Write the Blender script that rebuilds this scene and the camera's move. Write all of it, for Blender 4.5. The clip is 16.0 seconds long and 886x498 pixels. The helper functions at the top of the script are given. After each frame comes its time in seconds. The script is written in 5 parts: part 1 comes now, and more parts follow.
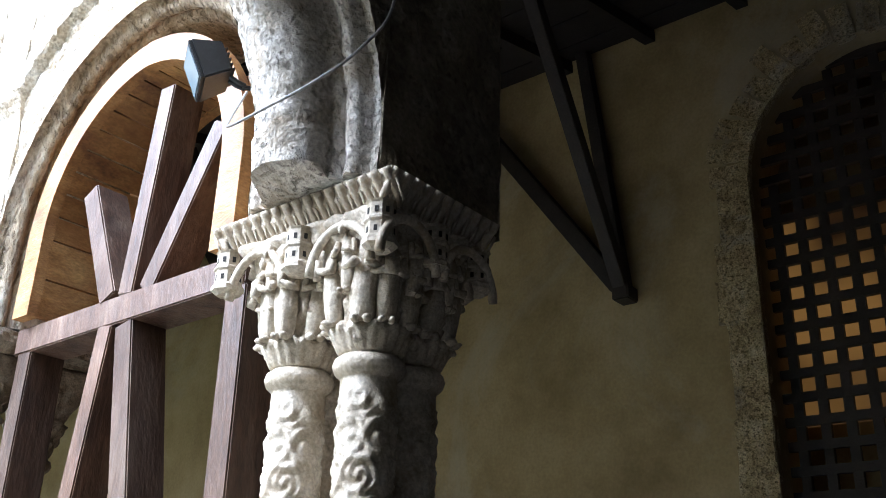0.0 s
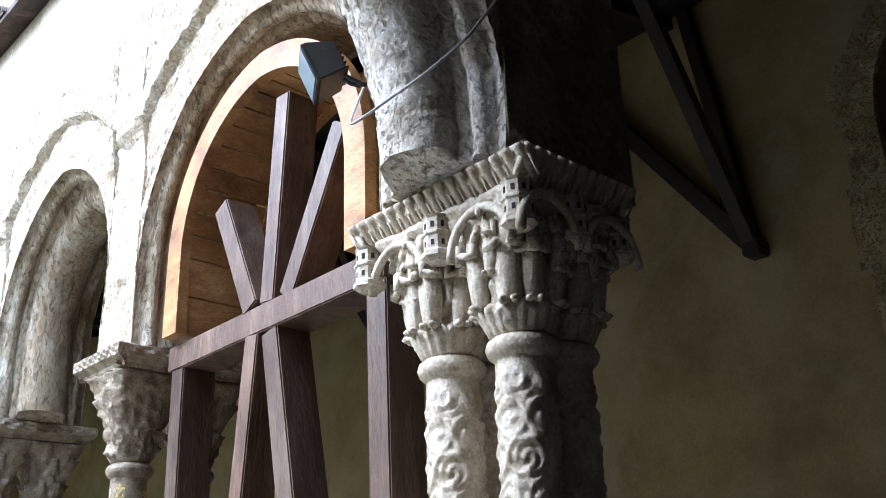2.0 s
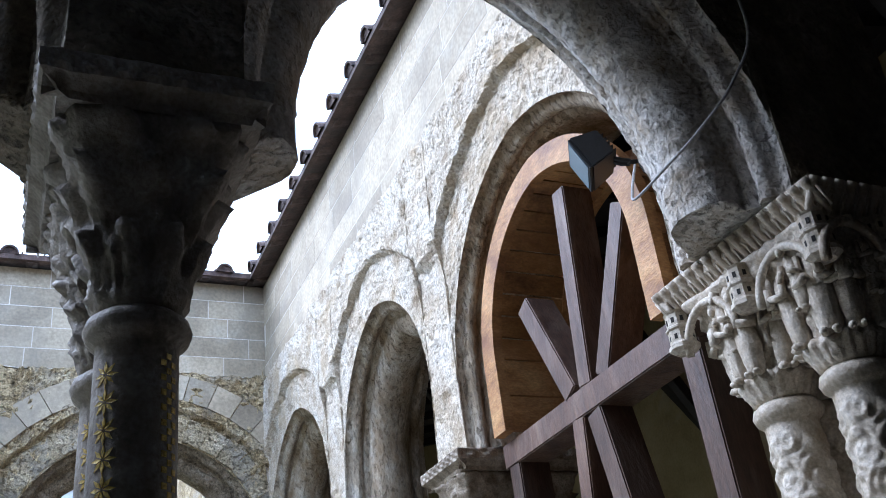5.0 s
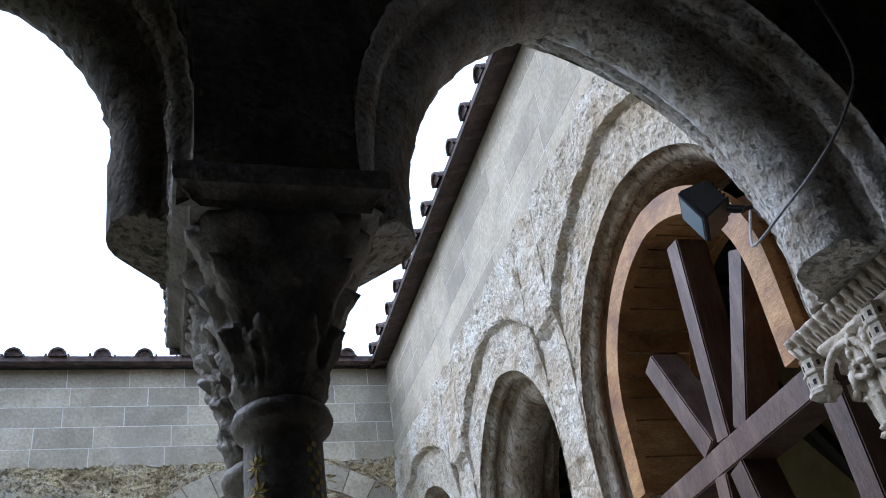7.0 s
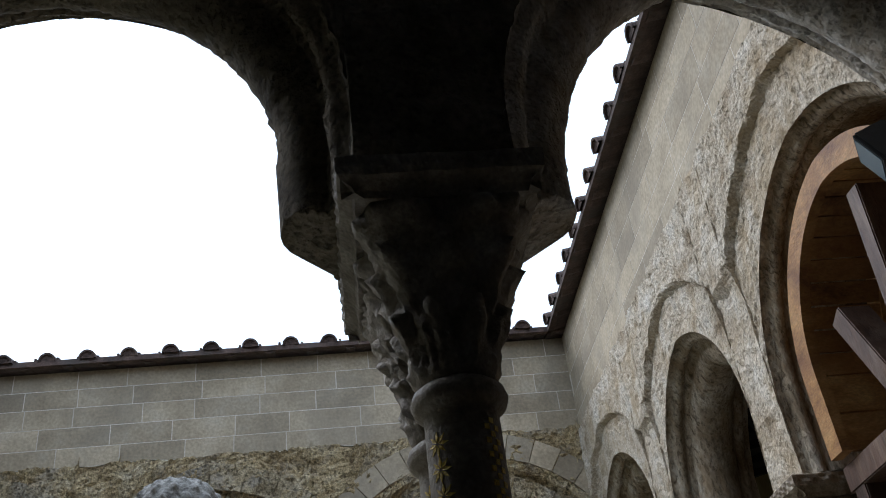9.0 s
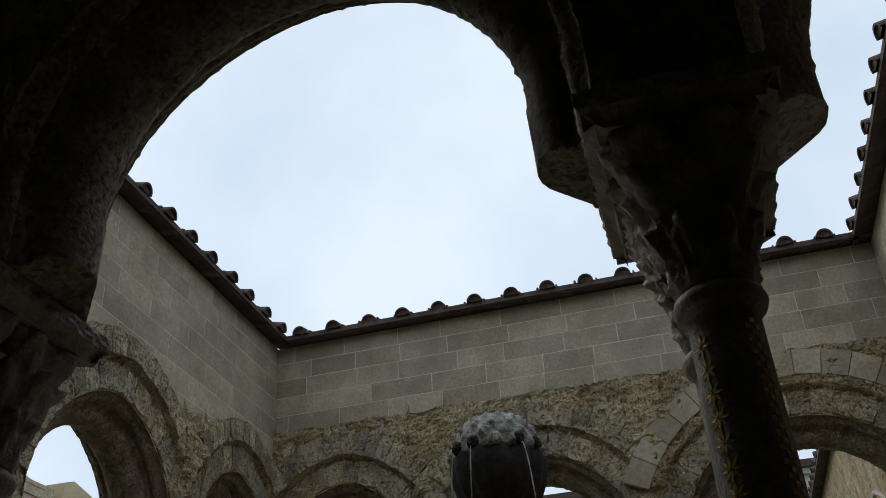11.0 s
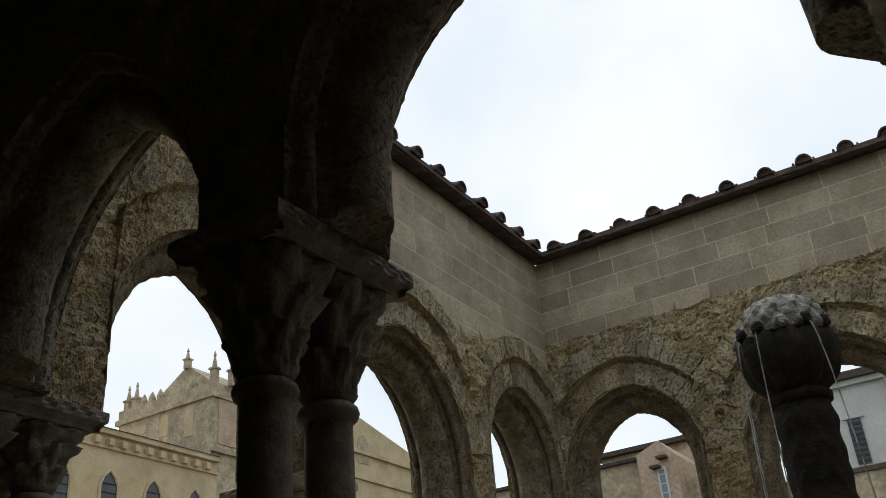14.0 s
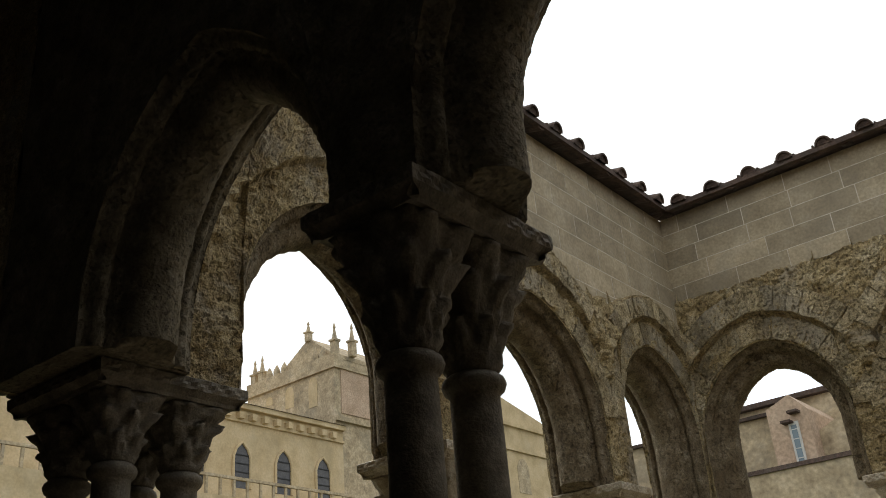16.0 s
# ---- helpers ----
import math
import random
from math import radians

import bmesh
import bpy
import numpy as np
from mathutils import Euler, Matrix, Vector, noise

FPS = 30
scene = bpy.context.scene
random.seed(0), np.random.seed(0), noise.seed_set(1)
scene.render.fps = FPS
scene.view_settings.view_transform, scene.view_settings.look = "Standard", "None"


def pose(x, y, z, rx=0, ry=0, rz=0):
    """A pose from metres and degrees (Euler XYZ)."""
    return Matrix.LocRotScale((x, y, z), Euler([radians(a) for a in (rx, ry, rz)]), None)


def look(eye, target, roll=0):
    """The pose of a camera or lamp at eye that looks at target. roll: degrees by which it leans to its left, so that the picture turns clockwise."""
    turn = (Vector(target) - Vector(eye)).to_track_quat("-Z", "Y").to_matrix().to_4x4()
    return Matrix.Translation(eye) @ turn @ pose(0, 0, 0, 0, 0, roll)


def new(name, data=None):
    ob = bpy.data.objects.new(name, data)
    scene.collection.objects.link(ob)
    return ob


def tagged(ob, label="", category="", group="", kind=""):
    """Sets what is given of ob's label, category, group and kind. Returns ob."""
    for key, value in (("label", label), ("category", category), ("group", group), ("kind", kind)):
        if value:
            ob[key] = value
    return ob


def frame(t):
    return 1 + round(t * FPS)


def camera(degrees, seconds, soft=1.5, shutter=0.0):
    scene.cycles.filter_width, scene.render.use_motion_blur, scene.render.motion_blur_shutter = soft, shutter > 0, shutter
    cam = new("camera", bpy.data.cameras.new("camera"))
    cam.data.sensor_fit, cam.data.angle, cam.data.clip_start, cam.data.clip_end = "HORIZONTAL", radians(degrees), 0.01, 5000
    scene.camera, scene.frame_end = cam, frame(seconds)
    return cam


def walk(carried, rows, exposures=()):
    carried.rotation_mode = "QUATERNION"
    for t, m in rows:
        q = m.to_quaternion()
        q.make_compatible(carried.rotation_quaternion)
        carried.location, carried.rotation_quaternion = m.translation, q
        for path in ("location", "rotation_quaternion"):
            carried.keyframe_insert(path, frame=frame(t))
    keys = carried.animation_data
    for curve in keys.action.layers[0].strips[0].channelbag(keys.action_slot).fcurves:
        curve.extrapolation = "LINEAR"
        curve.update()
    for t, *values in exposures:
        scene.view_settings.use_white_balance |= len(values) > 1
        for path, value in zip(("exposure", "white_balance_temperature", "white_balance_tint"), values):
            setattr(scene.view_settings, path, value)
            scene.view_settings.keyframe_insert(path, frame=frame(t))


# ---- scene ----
cam = camera(49.6, 16.0, 0.9)
PATH = [
    (0.0, 3.432, -1.978, 1.678, -50.61, 22.69, 1.68),
    (0.5, 3.434, -1.969, 1.681, -50.37, 22.47, 1.46),
    (1.0, 3.426, -1.939, 1.676, -48.92, 22.15, 0.69),
    (1.5, 3.414, -1.907, 1.682, -46.53, 21.59, -0.79),
    (2.0, 3.406, -1.894, 1.681, -43.64, 21.77, -2.28),
    (2.5, 3.379, -1.893, 1.679, -41.33, 21.50, -3.06),
    (3.0, 3.351, -1.886, 1.666, -38.68, 21.57, -3.88),
    (3.5, 3.326, -1.879, 1.652, -35.84, 22.67, -4.73),
    (4.0, 3.290, -1.901, 1.642, -32.55, 24.50, -5.62),
    (4.5, 3.275, -1.942, 1.619, -29.15, 26.66, -6.44),
    (5.0, 3.250, -1.967, 1.589, -26.39, 28.56, -7.24),
    (7.5, 3.196, -1.994, 1.579, -18.26, 33.98, -9.54),
    (8.0, 3.164, -2.005, 1.579, -16.61, 33.92, -9.60),
    (10.5, 3.350, -2.041, 1.521, 10.31, 31.77, -3.74),
    (11.0, 3.314, -2.125, 1.466, 13.86, 31.55, -3.83),
    (11.5, 3.305, -2.169, 1.470, 17.31, 31.14, -4.17),
    (12.0, 3.241, -2.171, 1.481, 20.30, 30.39, -4.81),
    (12.5, 3.237, -2.227, 1.434, 23.10, 29.83, -5.71),
    (13.0, 3.281, -2.257, 1.428, 25.65, 29.03, -5.88),
    (13.5, 3.258, -2.262, 1.423, 27.78, 28.13, -5.29),
    (14.0, 3.207, -2.242, 1.431, 29.98, 27.45, -5.08),
    (14.5, 3.140, -2.214, 1.476, 32.93, 26.71, -4.96),
    (15.0, 3.101, -2.209, 1.490, 35.27, 26.54, -5.03),
    (15.5, 3.075, -2.197, 1.489, 36.40, 26.00, -5.06),
    (16.0, 3.066, -2.184, 1.496, 37.44, 25.92, -4.92),
]
EXPOSURES = [(0.0, 3.0, 5300, 12), (1.0, 2.95, 5300, 12), (2.0, 2.45, 5250, 12), (2.5, 2.3, 5250, 12), (3.5, 1.9, 5150, 13), (5.0, 1.5, 5050, 15), (8.0, 0.5, 5350, 13), (10.5, -0.4, 6500, 10), (11.5, -0.7, 6100, 8), (13.0, -0.65, 6300, 9), (13.7, -0.5, 6800, 10), (14.5, -0.25, 7200, 11), (16.0, -0.1, 7800, 12)]
walk(cam, [(t, pose(x, y, z, 90 + pitch, 0, yaw) @ pose(0, 0, 0, 0, 0, roll)) for t, x, y, z, yaw, pitch, roll in PATH], EXPOSURES)

# ---- world and light ----
SUN_EL, SUN_ROT = radians(41), radians(298)
world = bpy.data.worlds.new("sky")
scene.world = world
world.use_nodes = True
wn = world.node_tree.nodes
wl = world.node_tree.links
sky = wn.new("ShaderNodeTexSky")
sky.sky_type = 'NISHITA'
sky.sun_disc = False
sky.sun_elevation, sky.sun_rotation = SUN_EL, SUN_ROT
sky.air_density, sky.dust_density, sky.ozone_density = 1.0, 3.0, 1.0
wgeo = wn.new("ShaderNodeTexCoord")
cloud = wn.new("ShaderNodeTexNoise")
cloud.inputs["Scale"].default_value = 2.2
cloud.inputs["Detail"].default_value = 5
cloud.inputs["Roughness"].default_value = 0.55
cramp = wn.new("ShaderNodeValToRGB")
cramp.color_ramp.elements[0].position, cramp.color_ramp.elements[0].color = 0.30, (7.0, 8.6, 10.5, 1)
cramp.color_ramp.elements[1].position, cramp.color_ramp.elements[1].color = 0.68, (10.6, 11.6, 12.6, 1)
wmix = wn.new("ShaderNodeMixRGB")
wmix.inputs[0].default_value = 0.92
wl.new(wgeo.outputs["Generated"], cloud.inputs["Vector"])
wl.new(cloud.outputs["Fac"], cramp.inputs["Fac"])
wl.new(sky.outputs["Color"], wmix.inputs[1])
wl.new(cramp.outputs["Color"], wmix.inputs[2])
wl.new(wmix.outputs["Color"], wn["Background"].inputs["Color"])
wn["Background"].inputs["Strength"].default_value = 0.125
sun = new("sun", bpy.data.lights.new("sun", 'SUN'))
sun.data.energy, sun.data.angle, sun.data.color = 1.5, radians(34), (1.0, 0.97, 0.93)
sun.matrix_world = look((-15, 8, 15), (0, 0, 0))


# ---- materials ----
def mat(name, base, dark, light, scale=6.0, rough=0.9, bump=0.4, grain=90.0, stain=None, stain_amount=0.5, metal=0.0, island=0.0, stretch=(1, 1, 1), obj_random=0.0, pits=0.0, speck=(0.72, 1.2)):
    """Procedural surface: two noises mix three tones, a third adds stains, bump from coarse and fine grain."""
    m = bpy.data.materials.new(name)
    m.use_nodes = True
    n, l = m.node_tree.nodes, m.node_tree.links
    bsdf = n["Principled BSDF"]
    bsdf.inputs["Roughness"].default_value = rough
    bsdf.inputs["Metallic"].default_value = metal
    tc = n.new("ShaderNodeTexCoord")
    mp = n.new("ShaderNodeMapping")
    mp.inputs["Scale"].default_value = stretch
    l.new(tc.outputs["Object"], mp.inputs["Vector"])
    big = n.new("ShaderNodeTexNoise")
    big.inputs["Scale"].default_value, big.inputs["Detail"].default_value = scale, 6
    big.inputs["Roughness"].default_value = 0.65
    fine = n.new("ShaderNodeTexNoise")
    fine.inputs["Scale"].default_value, fine.inputs["Detail"].default_value = grain, 4
    for t in (big, fine):
        l.new(mp.outputs["Vector"], t.inputs["Vector"])
    ramp = n.new("ShaderNodeValToRGB")
    e = ramp.color_ramp.elements
    e[0].position, e[0].color = 0.32, (*dark, 1)
    e[1].position, e[1].color = 0.72, (*light, 1)
    mid = ramp.color_ramp.elements.new(0.52)
    mid.color = (*base, 1)
    l.new(big.outputs["Fac"], ramp.inputs["Fac"])
    col = ramp.outputs["Color"]
    fr = n.new("ShaderNodeMapRange")
    fr.inputs["From Min"].default_value, fr.inputs["From Max"].default_value = 0.3, 0.7
    fr.inputs["To Min"].default_value, fr.inputs["To Max"].default_value = speck
    l.new(fine.outputs["Fac"], fr.inputs["Value"])
    mul = n.new("ShaderNodeVectorMath")
    mul.operation = 'SCALE'
    l.new(col, mul.inputs[0])
    l.new(fr.outputs["Result"], mul.inputs["Scale"])
    col = mul.outputs["Vector"]
    if stain:
        sn = n.new("ShaderNodeTexNoise")
        sn.inputs["Scale"].default_value, sn.inputs["Detail"].default_value = scale * 0.45, 7
        sn.inputs["Roughness"].default_value = 0.7
        sn.inputs["Distortion"].default_value = 0.6
        l.new(mp.outputs["Vector"], sn.inputs["Vector"])
        sr = n.new("ShaderNodeMapRange")
        sr.inputs["From Min"].default_value, sr.inputs["From Max"].default_value = 0.5, 0.62
        sr.inputs["To Max"].default_value = stain_amount
        l.new(sn.outputs["Fac"], sr.inputs["Value"])
        mx = n.new("ShaderNodeMixRGB")
        l.new(sr.outputs["Result"], mx.inputs[0])
        l.new(col, mx.inputs[1])
        mx.inputs[2].default_value = (*stain, 1)
        col = mx.outputs["Color"]
    if obj_random or island:
        src = n.new("ShaderNodeObjectInfo").outputs["Random"] if obj_random else n.new("ShaderNodeNewGeometry").outputs["Random Per Island"]
        rr = n.new("ShaderNodeMapRange")
        amt = obj_random or island
        rr.inputs["To Min"].default_value, rr.inputs["To Max"].default_value = 1 - amt, 1 + amt
        l.new(src, rr.inputs["Value"])
        m2 = n.new("ShaderNodeVectorMath")
        m2.operation = 'SCALE'
        l.new(col, m2.inputs[0])
        l.new(rr.outputs["Result"], m2.inputs["Scale"])
        col = m2.outputs["Vector"]
    pit_h = None
    if pits:
        pn = n.new("ShaderNodeTexNoise")
        pn.inputs["Scale"].default_value, pn.inputs["Detail"].default_value = 44, 6
        pn.inputs["Roughness"].default_value = 0.62
        l.new(mp.outputs["Vector"], pn.inputs["Vector"])
        pm = n.new("ShaderNodeMapRange")
        pm.inputs["From Min"].default_value, pm.inputs["From Max"].default_value = 0.54, 0.70
        l.new(pn.outputs["Fac"], pm.inputs["Value"])
        ps = n.new("ShaderNodeMath")
        ps.operation = 'MULTIPLY'
        ps.inputs[1].default_value = pits
        l.new(pm.outputs["Result"], ps.inputs[0])
        px = n.new("ShaderNodeMixRGB")
        l.new(ps.outputs["Value"], px.inputs[0])
        l.new(col, px.inputs[1])
        px.inputs[2].default_value = (*[c * 0.55 for c in dark], 1)
        col = px.outputs["Color"]
        pit_h = ps.outputs["Value"]
    l.new(col, bsdf.inputs["Base Color"])
    add = n.new("ShaderNodeMath")
    add.operation = 'MULTIPLY_ADD'
    add.inputs[1].default_value = 0.24
    l.new(fine.outputs["Fac"], add.inputs[0])
    l.new(big.outputs["Fac"], add.inputs[2])
    bp = n.new("ShaderNodeBump")
    bp.inputs["Strength"].default_value = bump
    bp.inputs["Distance"].default_value = 0.055 if pits > 0.55 else 0.03
    height = add.outputs["Value"]
    if pit_h:
        sub = n.new("ShaderNodeMath")
        sub.operation = 'SUBTRACT'
        l.new(height, sub.inputs[0])
        l.new(pit_h, sub.inputs[1])
        height = sub.outputs["Value"]
    l.new(height, bp.inputs["Height"])
    l.new(bp.outputs["Normal"], bsdf.inputs["Normal"])
    return m


OLD_STONE = mat("old_limestone", (0.48, 0.37, 0.20), (0.26, 0.185, 0.09), (0.62, 0.53, 0.36), 5, 0.95, 1.0, 85, (0.36, 0.325, 0.27), 0.6, pits=0.65, speck=(0.55, 1.3))
ROUGH_BLOCK = mat("rough_limestone_block", (0.45, 0.365, 0.225), (0.25, 0.19, 0.105), (0.58, 0.50, 0.36), 6, 0.95, 1.0, 85, (0.33, 0.30, 0.25), 0.6, pits=0.6, obj_random=0.28, speck=(0.55, 1.3))
# North arcade stone, darkened so that its colour holds the gallery shade.
SHADE_STONE = mat("shade_dark_limestone", (0.215, 0.18, 0.125), (0.10, 0.08, 0.05), (0.34, 0.30, 0.235), 6, 0.95, 1.0, 70, (0.11, 0.095, 0.07), 0.55, pits=0.5)
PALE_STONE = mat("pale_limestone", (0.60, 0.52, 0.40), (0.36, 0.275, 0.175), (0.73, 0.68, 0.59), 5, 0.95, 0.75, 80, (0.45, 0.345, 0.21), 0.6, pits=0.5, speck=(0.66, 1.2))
# Soffit stone for south and west arches, darkened for the shade beneath them.
SHADED_ARCH = mat("arch_limestone", (0.235, 0.185, 0.12), (0.115, 0.085, 0.05), (0.37, 0.32, 0.24), 9, 0.95, 0.9, 80, (0.17, 0.12, 0.07), 0.55, pits=0.55, speck=(0.55, 1.3))
# Pale arch stone; on the north wall's end bay it carries the light.
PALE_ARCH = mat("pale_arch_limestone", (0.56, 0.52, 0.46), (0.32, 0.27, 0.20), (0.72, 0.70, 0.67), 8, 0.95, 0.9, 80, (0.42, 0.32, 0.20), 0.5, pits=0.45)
BROWN_ARCH = mat("browned_arch_limestone", (0.43, 0.35, 0.245), (0.21, 0.15, 0.085), (0.60, 0.54, 0.44), 8, 0.95, 0.9, 80, (0.27, 0.18, 0.09), 0.65, stretch=(1, 1, 0.5), pits=0.45)
ASHLAR = mat("grey_ashlar", (0.42, 0.35, 0.245), (0.31, 0.255, 0.175), (0.48, 0.42, 0.32), 3, 0.9, 0.3, 45, (0.26, 0.225, 0.17), 0.55, obj_random=0.2, speck=(0.78, 1.15))
MORTAR = mat("pale_mortar", (0.66, 0.61, 0.52), (0.52, 0.47, 0.38), (0.76, 0.72, 0.64), 5, 0.95, 0.2, 90, (0.40, 0.35, 0.27), 0.5)
MARBLE = mat("aged_marble", (0.54, 0.475, 0.375), (0.33, 0.275, 0.19), (0.66, 0.61, 0.52), 12, 0.6, 0.3, 110, (0.29, 0.215, 0.13), 0.65)
# Two darker copies of the marble, with the gallery shade in their colour.
SHADE_MARBLE = mat("shade_dark_marble", (0.19, 0.165, 0.13), (0.09, 0.075, 0.055), (0.29, 0.26, 0.21), 10, 0.7, 0.4, 110, (0.10, 0.085, 0.065), 0.5)
HALF_SHADE_MARBLE = mat("half_shade_marble", (0.32, 0.285, 0.235), (0.16, 0.135, 0.105), (0.46, 0.42, 0.36), 10, 0.65, 0.4, 110, (0.17, 0.145, 0.115), 0.5)
BROWN_MARBLE = mat("browned_marble", (0.31, 0.25, 0.175), (0.13, 0.098, 0.06), (0.46, 0.40, 0.31), 14, 0.65, 0.4, 110, (0.13, 0.09, 0.052), 0.65)
PLASTER = mat("ochre_plaster", (0.31, 0.23, 0.11), (0.21, 0.15, 0.065), (0.39, 0.30, 0.165), 1.4, 0.95, 0.25, 40, (0.40, 0.37, 0.30), 0.35, speck=(0.9, 1.08))
NEWWOOD = mat("fresh_pine", (0.38, 0.19, 0.058), (0.17, 0.07, 0.022), (0.54, 0.32, 0.12), 4, 0.6, 0.25, 60, (0.26, 0.115, 0.035), 0.55, stretch=(1, 1, 2.2), obj_random=0.2)
STAINED = mat("stained_timber", (0.100, 0.054, 0.033), (0.045, 0.023, 0.014), (0.165, 0.102, 0.068), 9, 0.55, 0.4, 80, (0.23, 0.165, 0.12), 0.5, stretch=(1, 1, 0.25), obj_random=0.25)
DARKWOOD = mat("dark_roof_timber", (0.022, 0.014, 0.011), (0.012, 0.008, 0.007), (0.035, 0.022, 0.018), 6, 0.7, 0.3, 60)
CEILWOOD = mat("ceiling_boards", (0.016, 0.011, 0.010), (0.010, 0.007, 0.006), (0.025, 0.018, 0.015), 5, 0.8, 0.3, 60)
TILE = mat("weathered_roof_tile", (0.082, 0.054, 0.044), (0.04, 0.028, 0.023), (0.135, 0.092, 0.073), 10, 0.9, 0.3, 70, (0.08, 0.072, 0.065), 0.5, obj_random=0.3)
FOUNTAIN = mat("wet_dark_stone", (0.02, 0.017, 0.014), (0.009, 0.008, 0.007), (0.05, 0.044, 0.036), 12, 0.85, 0.6, 60, (0.10, 0.09, 0.075), 0.2)
CRUST = mat("lime_crust", (0.44, 0.42, 0.37), (0.12, 0.105, 0.085), (0.62, 0.60, 0.55), 22, 0.7, 0.8, 90, (0.06, 0.053, 0.043), 0.55)
BLACK = mat("black_enamel", (0.012, 0.013, 0.016), (0.008, 0.009, 0.01), (0.02, 0.022, 0.025), 15, 0.5, 0.1, 100)
# Unseen gallery walls and floors, coloured dark to cut bounce light.
DIM_PLASTER = mat("shade_dark_plaster", (0.055, 0.046, 0.03), (0.032, 0.027, 0.02), (0.08, 0.066, 0.046), 1.4, 0.95, 0.25, 40)
DARK_FLOOR = mat("bounce_dark_paving", (0.05, 0.043, 0.036), (0.03, 0.026, 0.022), (0.07, 0.062, 0.052), 2, 0.6, 0.3, 40)
CABLE = mat("grey_cable", (0.35, 0.34, 0.33), (0.25, 0.24, 0.23), (0.45, 0.44, 0.42), 10, 0.5, 0.1, 90)
SANDSTONE = mat("sunlit_sandstone", (0.54, 0.42, 0.26), (0.42, 0.32, 0.185), (0.61, 0.50, 0.34), 0.6, 0.95, 0.3, 8, (0.36, 0.30, 0.2), 0.4, speck=(0.88, 1.08))
GREYSTONE = mat("grey_rubble", (0.46, 0.37, 0.25), (0.30, 0.235, 0.155), (0.55, 0.46, 0.34), 1.5, 0.95, 0.6, 8, (0.2, 0.18, 0.14), 0.5)
WHITEWALL = mat("pale_render", (0.55, 0.55, 0.53), (0.45, 0.45, 0.43), (0.62, 0.62, 0.6), 0.8, 0.9, 0.2, 10, (0.42, 0.4, 0.37), 0.4, speck=(0.92, 1.06))
ORANGEWALL = mat("orange_render", (0.47, 0.34, 0.25), (0.38, 0.27, 0.19), (0.54, 0.41, 0.31), 0.8, 0.9, 0.2, 10, (0.45, 0.36, 0.28), 0.4)
DARKWIN = mat("dark_window", (0.05, 0.05, 0.055), (0.03, 0.03, 0.035), (0.08, 0.08, 0.085), 2, 0.3, 0.1, 10)
GROUND = mat("earth_and_grass", (0.10, 0.11, 0.05), (0.06, 0.07, 0.03), (0.16, 0.15, 0.08), 1.5, 0.95, 0.5, 20)
PAVING = mat("stone_paving", (0.48, 0.44, 0.37), (0.36, 0.32, 0.26), (0.56, 0.53, 0.46), 2, 0.7, 0.3, 40)
GOLD = mat("gold_mosaic", (0.72, 0.54, 0.12), (0.45, 0.31, 0.06), (0.85, 0.68, 0.22), 60, 0.35, 0.2, 120, metal=0.1)


# ---- mesh helpers ----
def part(name, bm, material, parent=None, label="", smooth=False):
    """Links a bmesh as one mesh object, under a thing where one is given."""
    me = bpy.data.meshes.new(name)
    bm.to_mesh(me)
    bm.free()
    if smooth:
        for p in me.polygons:
            p.use_smooth = True
    me.materials.append(material)
    ob = new(name, me)
    if parent is not None:
        ob.parent = parent
    if label:
        ob["label"] = label
    return ob


def box(bm, lo, hi, m=None, bevel=0.0):
    lo, hi = Vector(lo), Vector(hi)
    vs = [bm.verts.new((x, y, z)) for z in (lo[2], hi[2]) for x, y in ((lo[0], lo[1]), (hi[0], lo[1]), (hi[0], hi[1]), (lo[0], hi[1]))]
    for q in ((3, 2, 1, 0), (4, 5, 6, 7), (0, 1, 5, 4), (1, 2, 6, 5), (2, 3, 7, 6), (3, 0, 4, 7)):
        bm.faces.new([vs[i] for i in q])
    if bevel:
        es = list({e for v in vs for e in v.link_edges})
        rb = bmesh.ops.bevel(bm, geom=es, offset=bevel, segments=2, affect='EDGES')
        vs = list({v for f in rb["faces"] for v in f.verts} | {v for v in vs if v.is_valid})
    if m is not None:
        for v in vs:
            v.co = m @ v.co
    return vs


def beam(bm, a, b, w, h, up=(0, 0, 1), bevel=0.006):
    """A squared timber from a to b."""
    a, b = Vector(a), Vector(b)
    z = (b - a).normalized()
    x = Vector(up).cross(z)
    if x.length < 1e-3:
        x = Vector((1, 0, 0))
    x.normalize()
    y = z.cross(x)
    m = Matrix((x, y, z)).transposed().to_4x4()
    m.translation = a
    box(bm, (-w / 2, -h / 2, 0), (w / 2, h / 2, (b - a).length), m, bevel)


def lathe(bm, prof, seg=24, centre=(0, 0, 0), wob=None):
    """Turns (radius, height) pairs about the vertical; wob(angle, z, r) may vary the radius."""
    rings = []
    for r, z in prof:
        ring = []
        for i in range(seg):
            a = 2 * math.pi * i / seg
            q = r if wob is None else wob(a, z, r)
            ring.append(bm.verts.new((centre[0] + q * math.cos(a), centre[1] + q * math.sin(a), centre[2] + z)))
        rings.append(ring)
    for k in range(len(rings) - 1):
        for i in range(seg):
            j = (i + 1) % seg
            bm.faces.new((rings[k][i], rings[k][j], rings[k + 1][j], rings[k + 1][i]))
    bm.faces.new(rings[0][::-1])
    bm.faces.new(rings[-1])


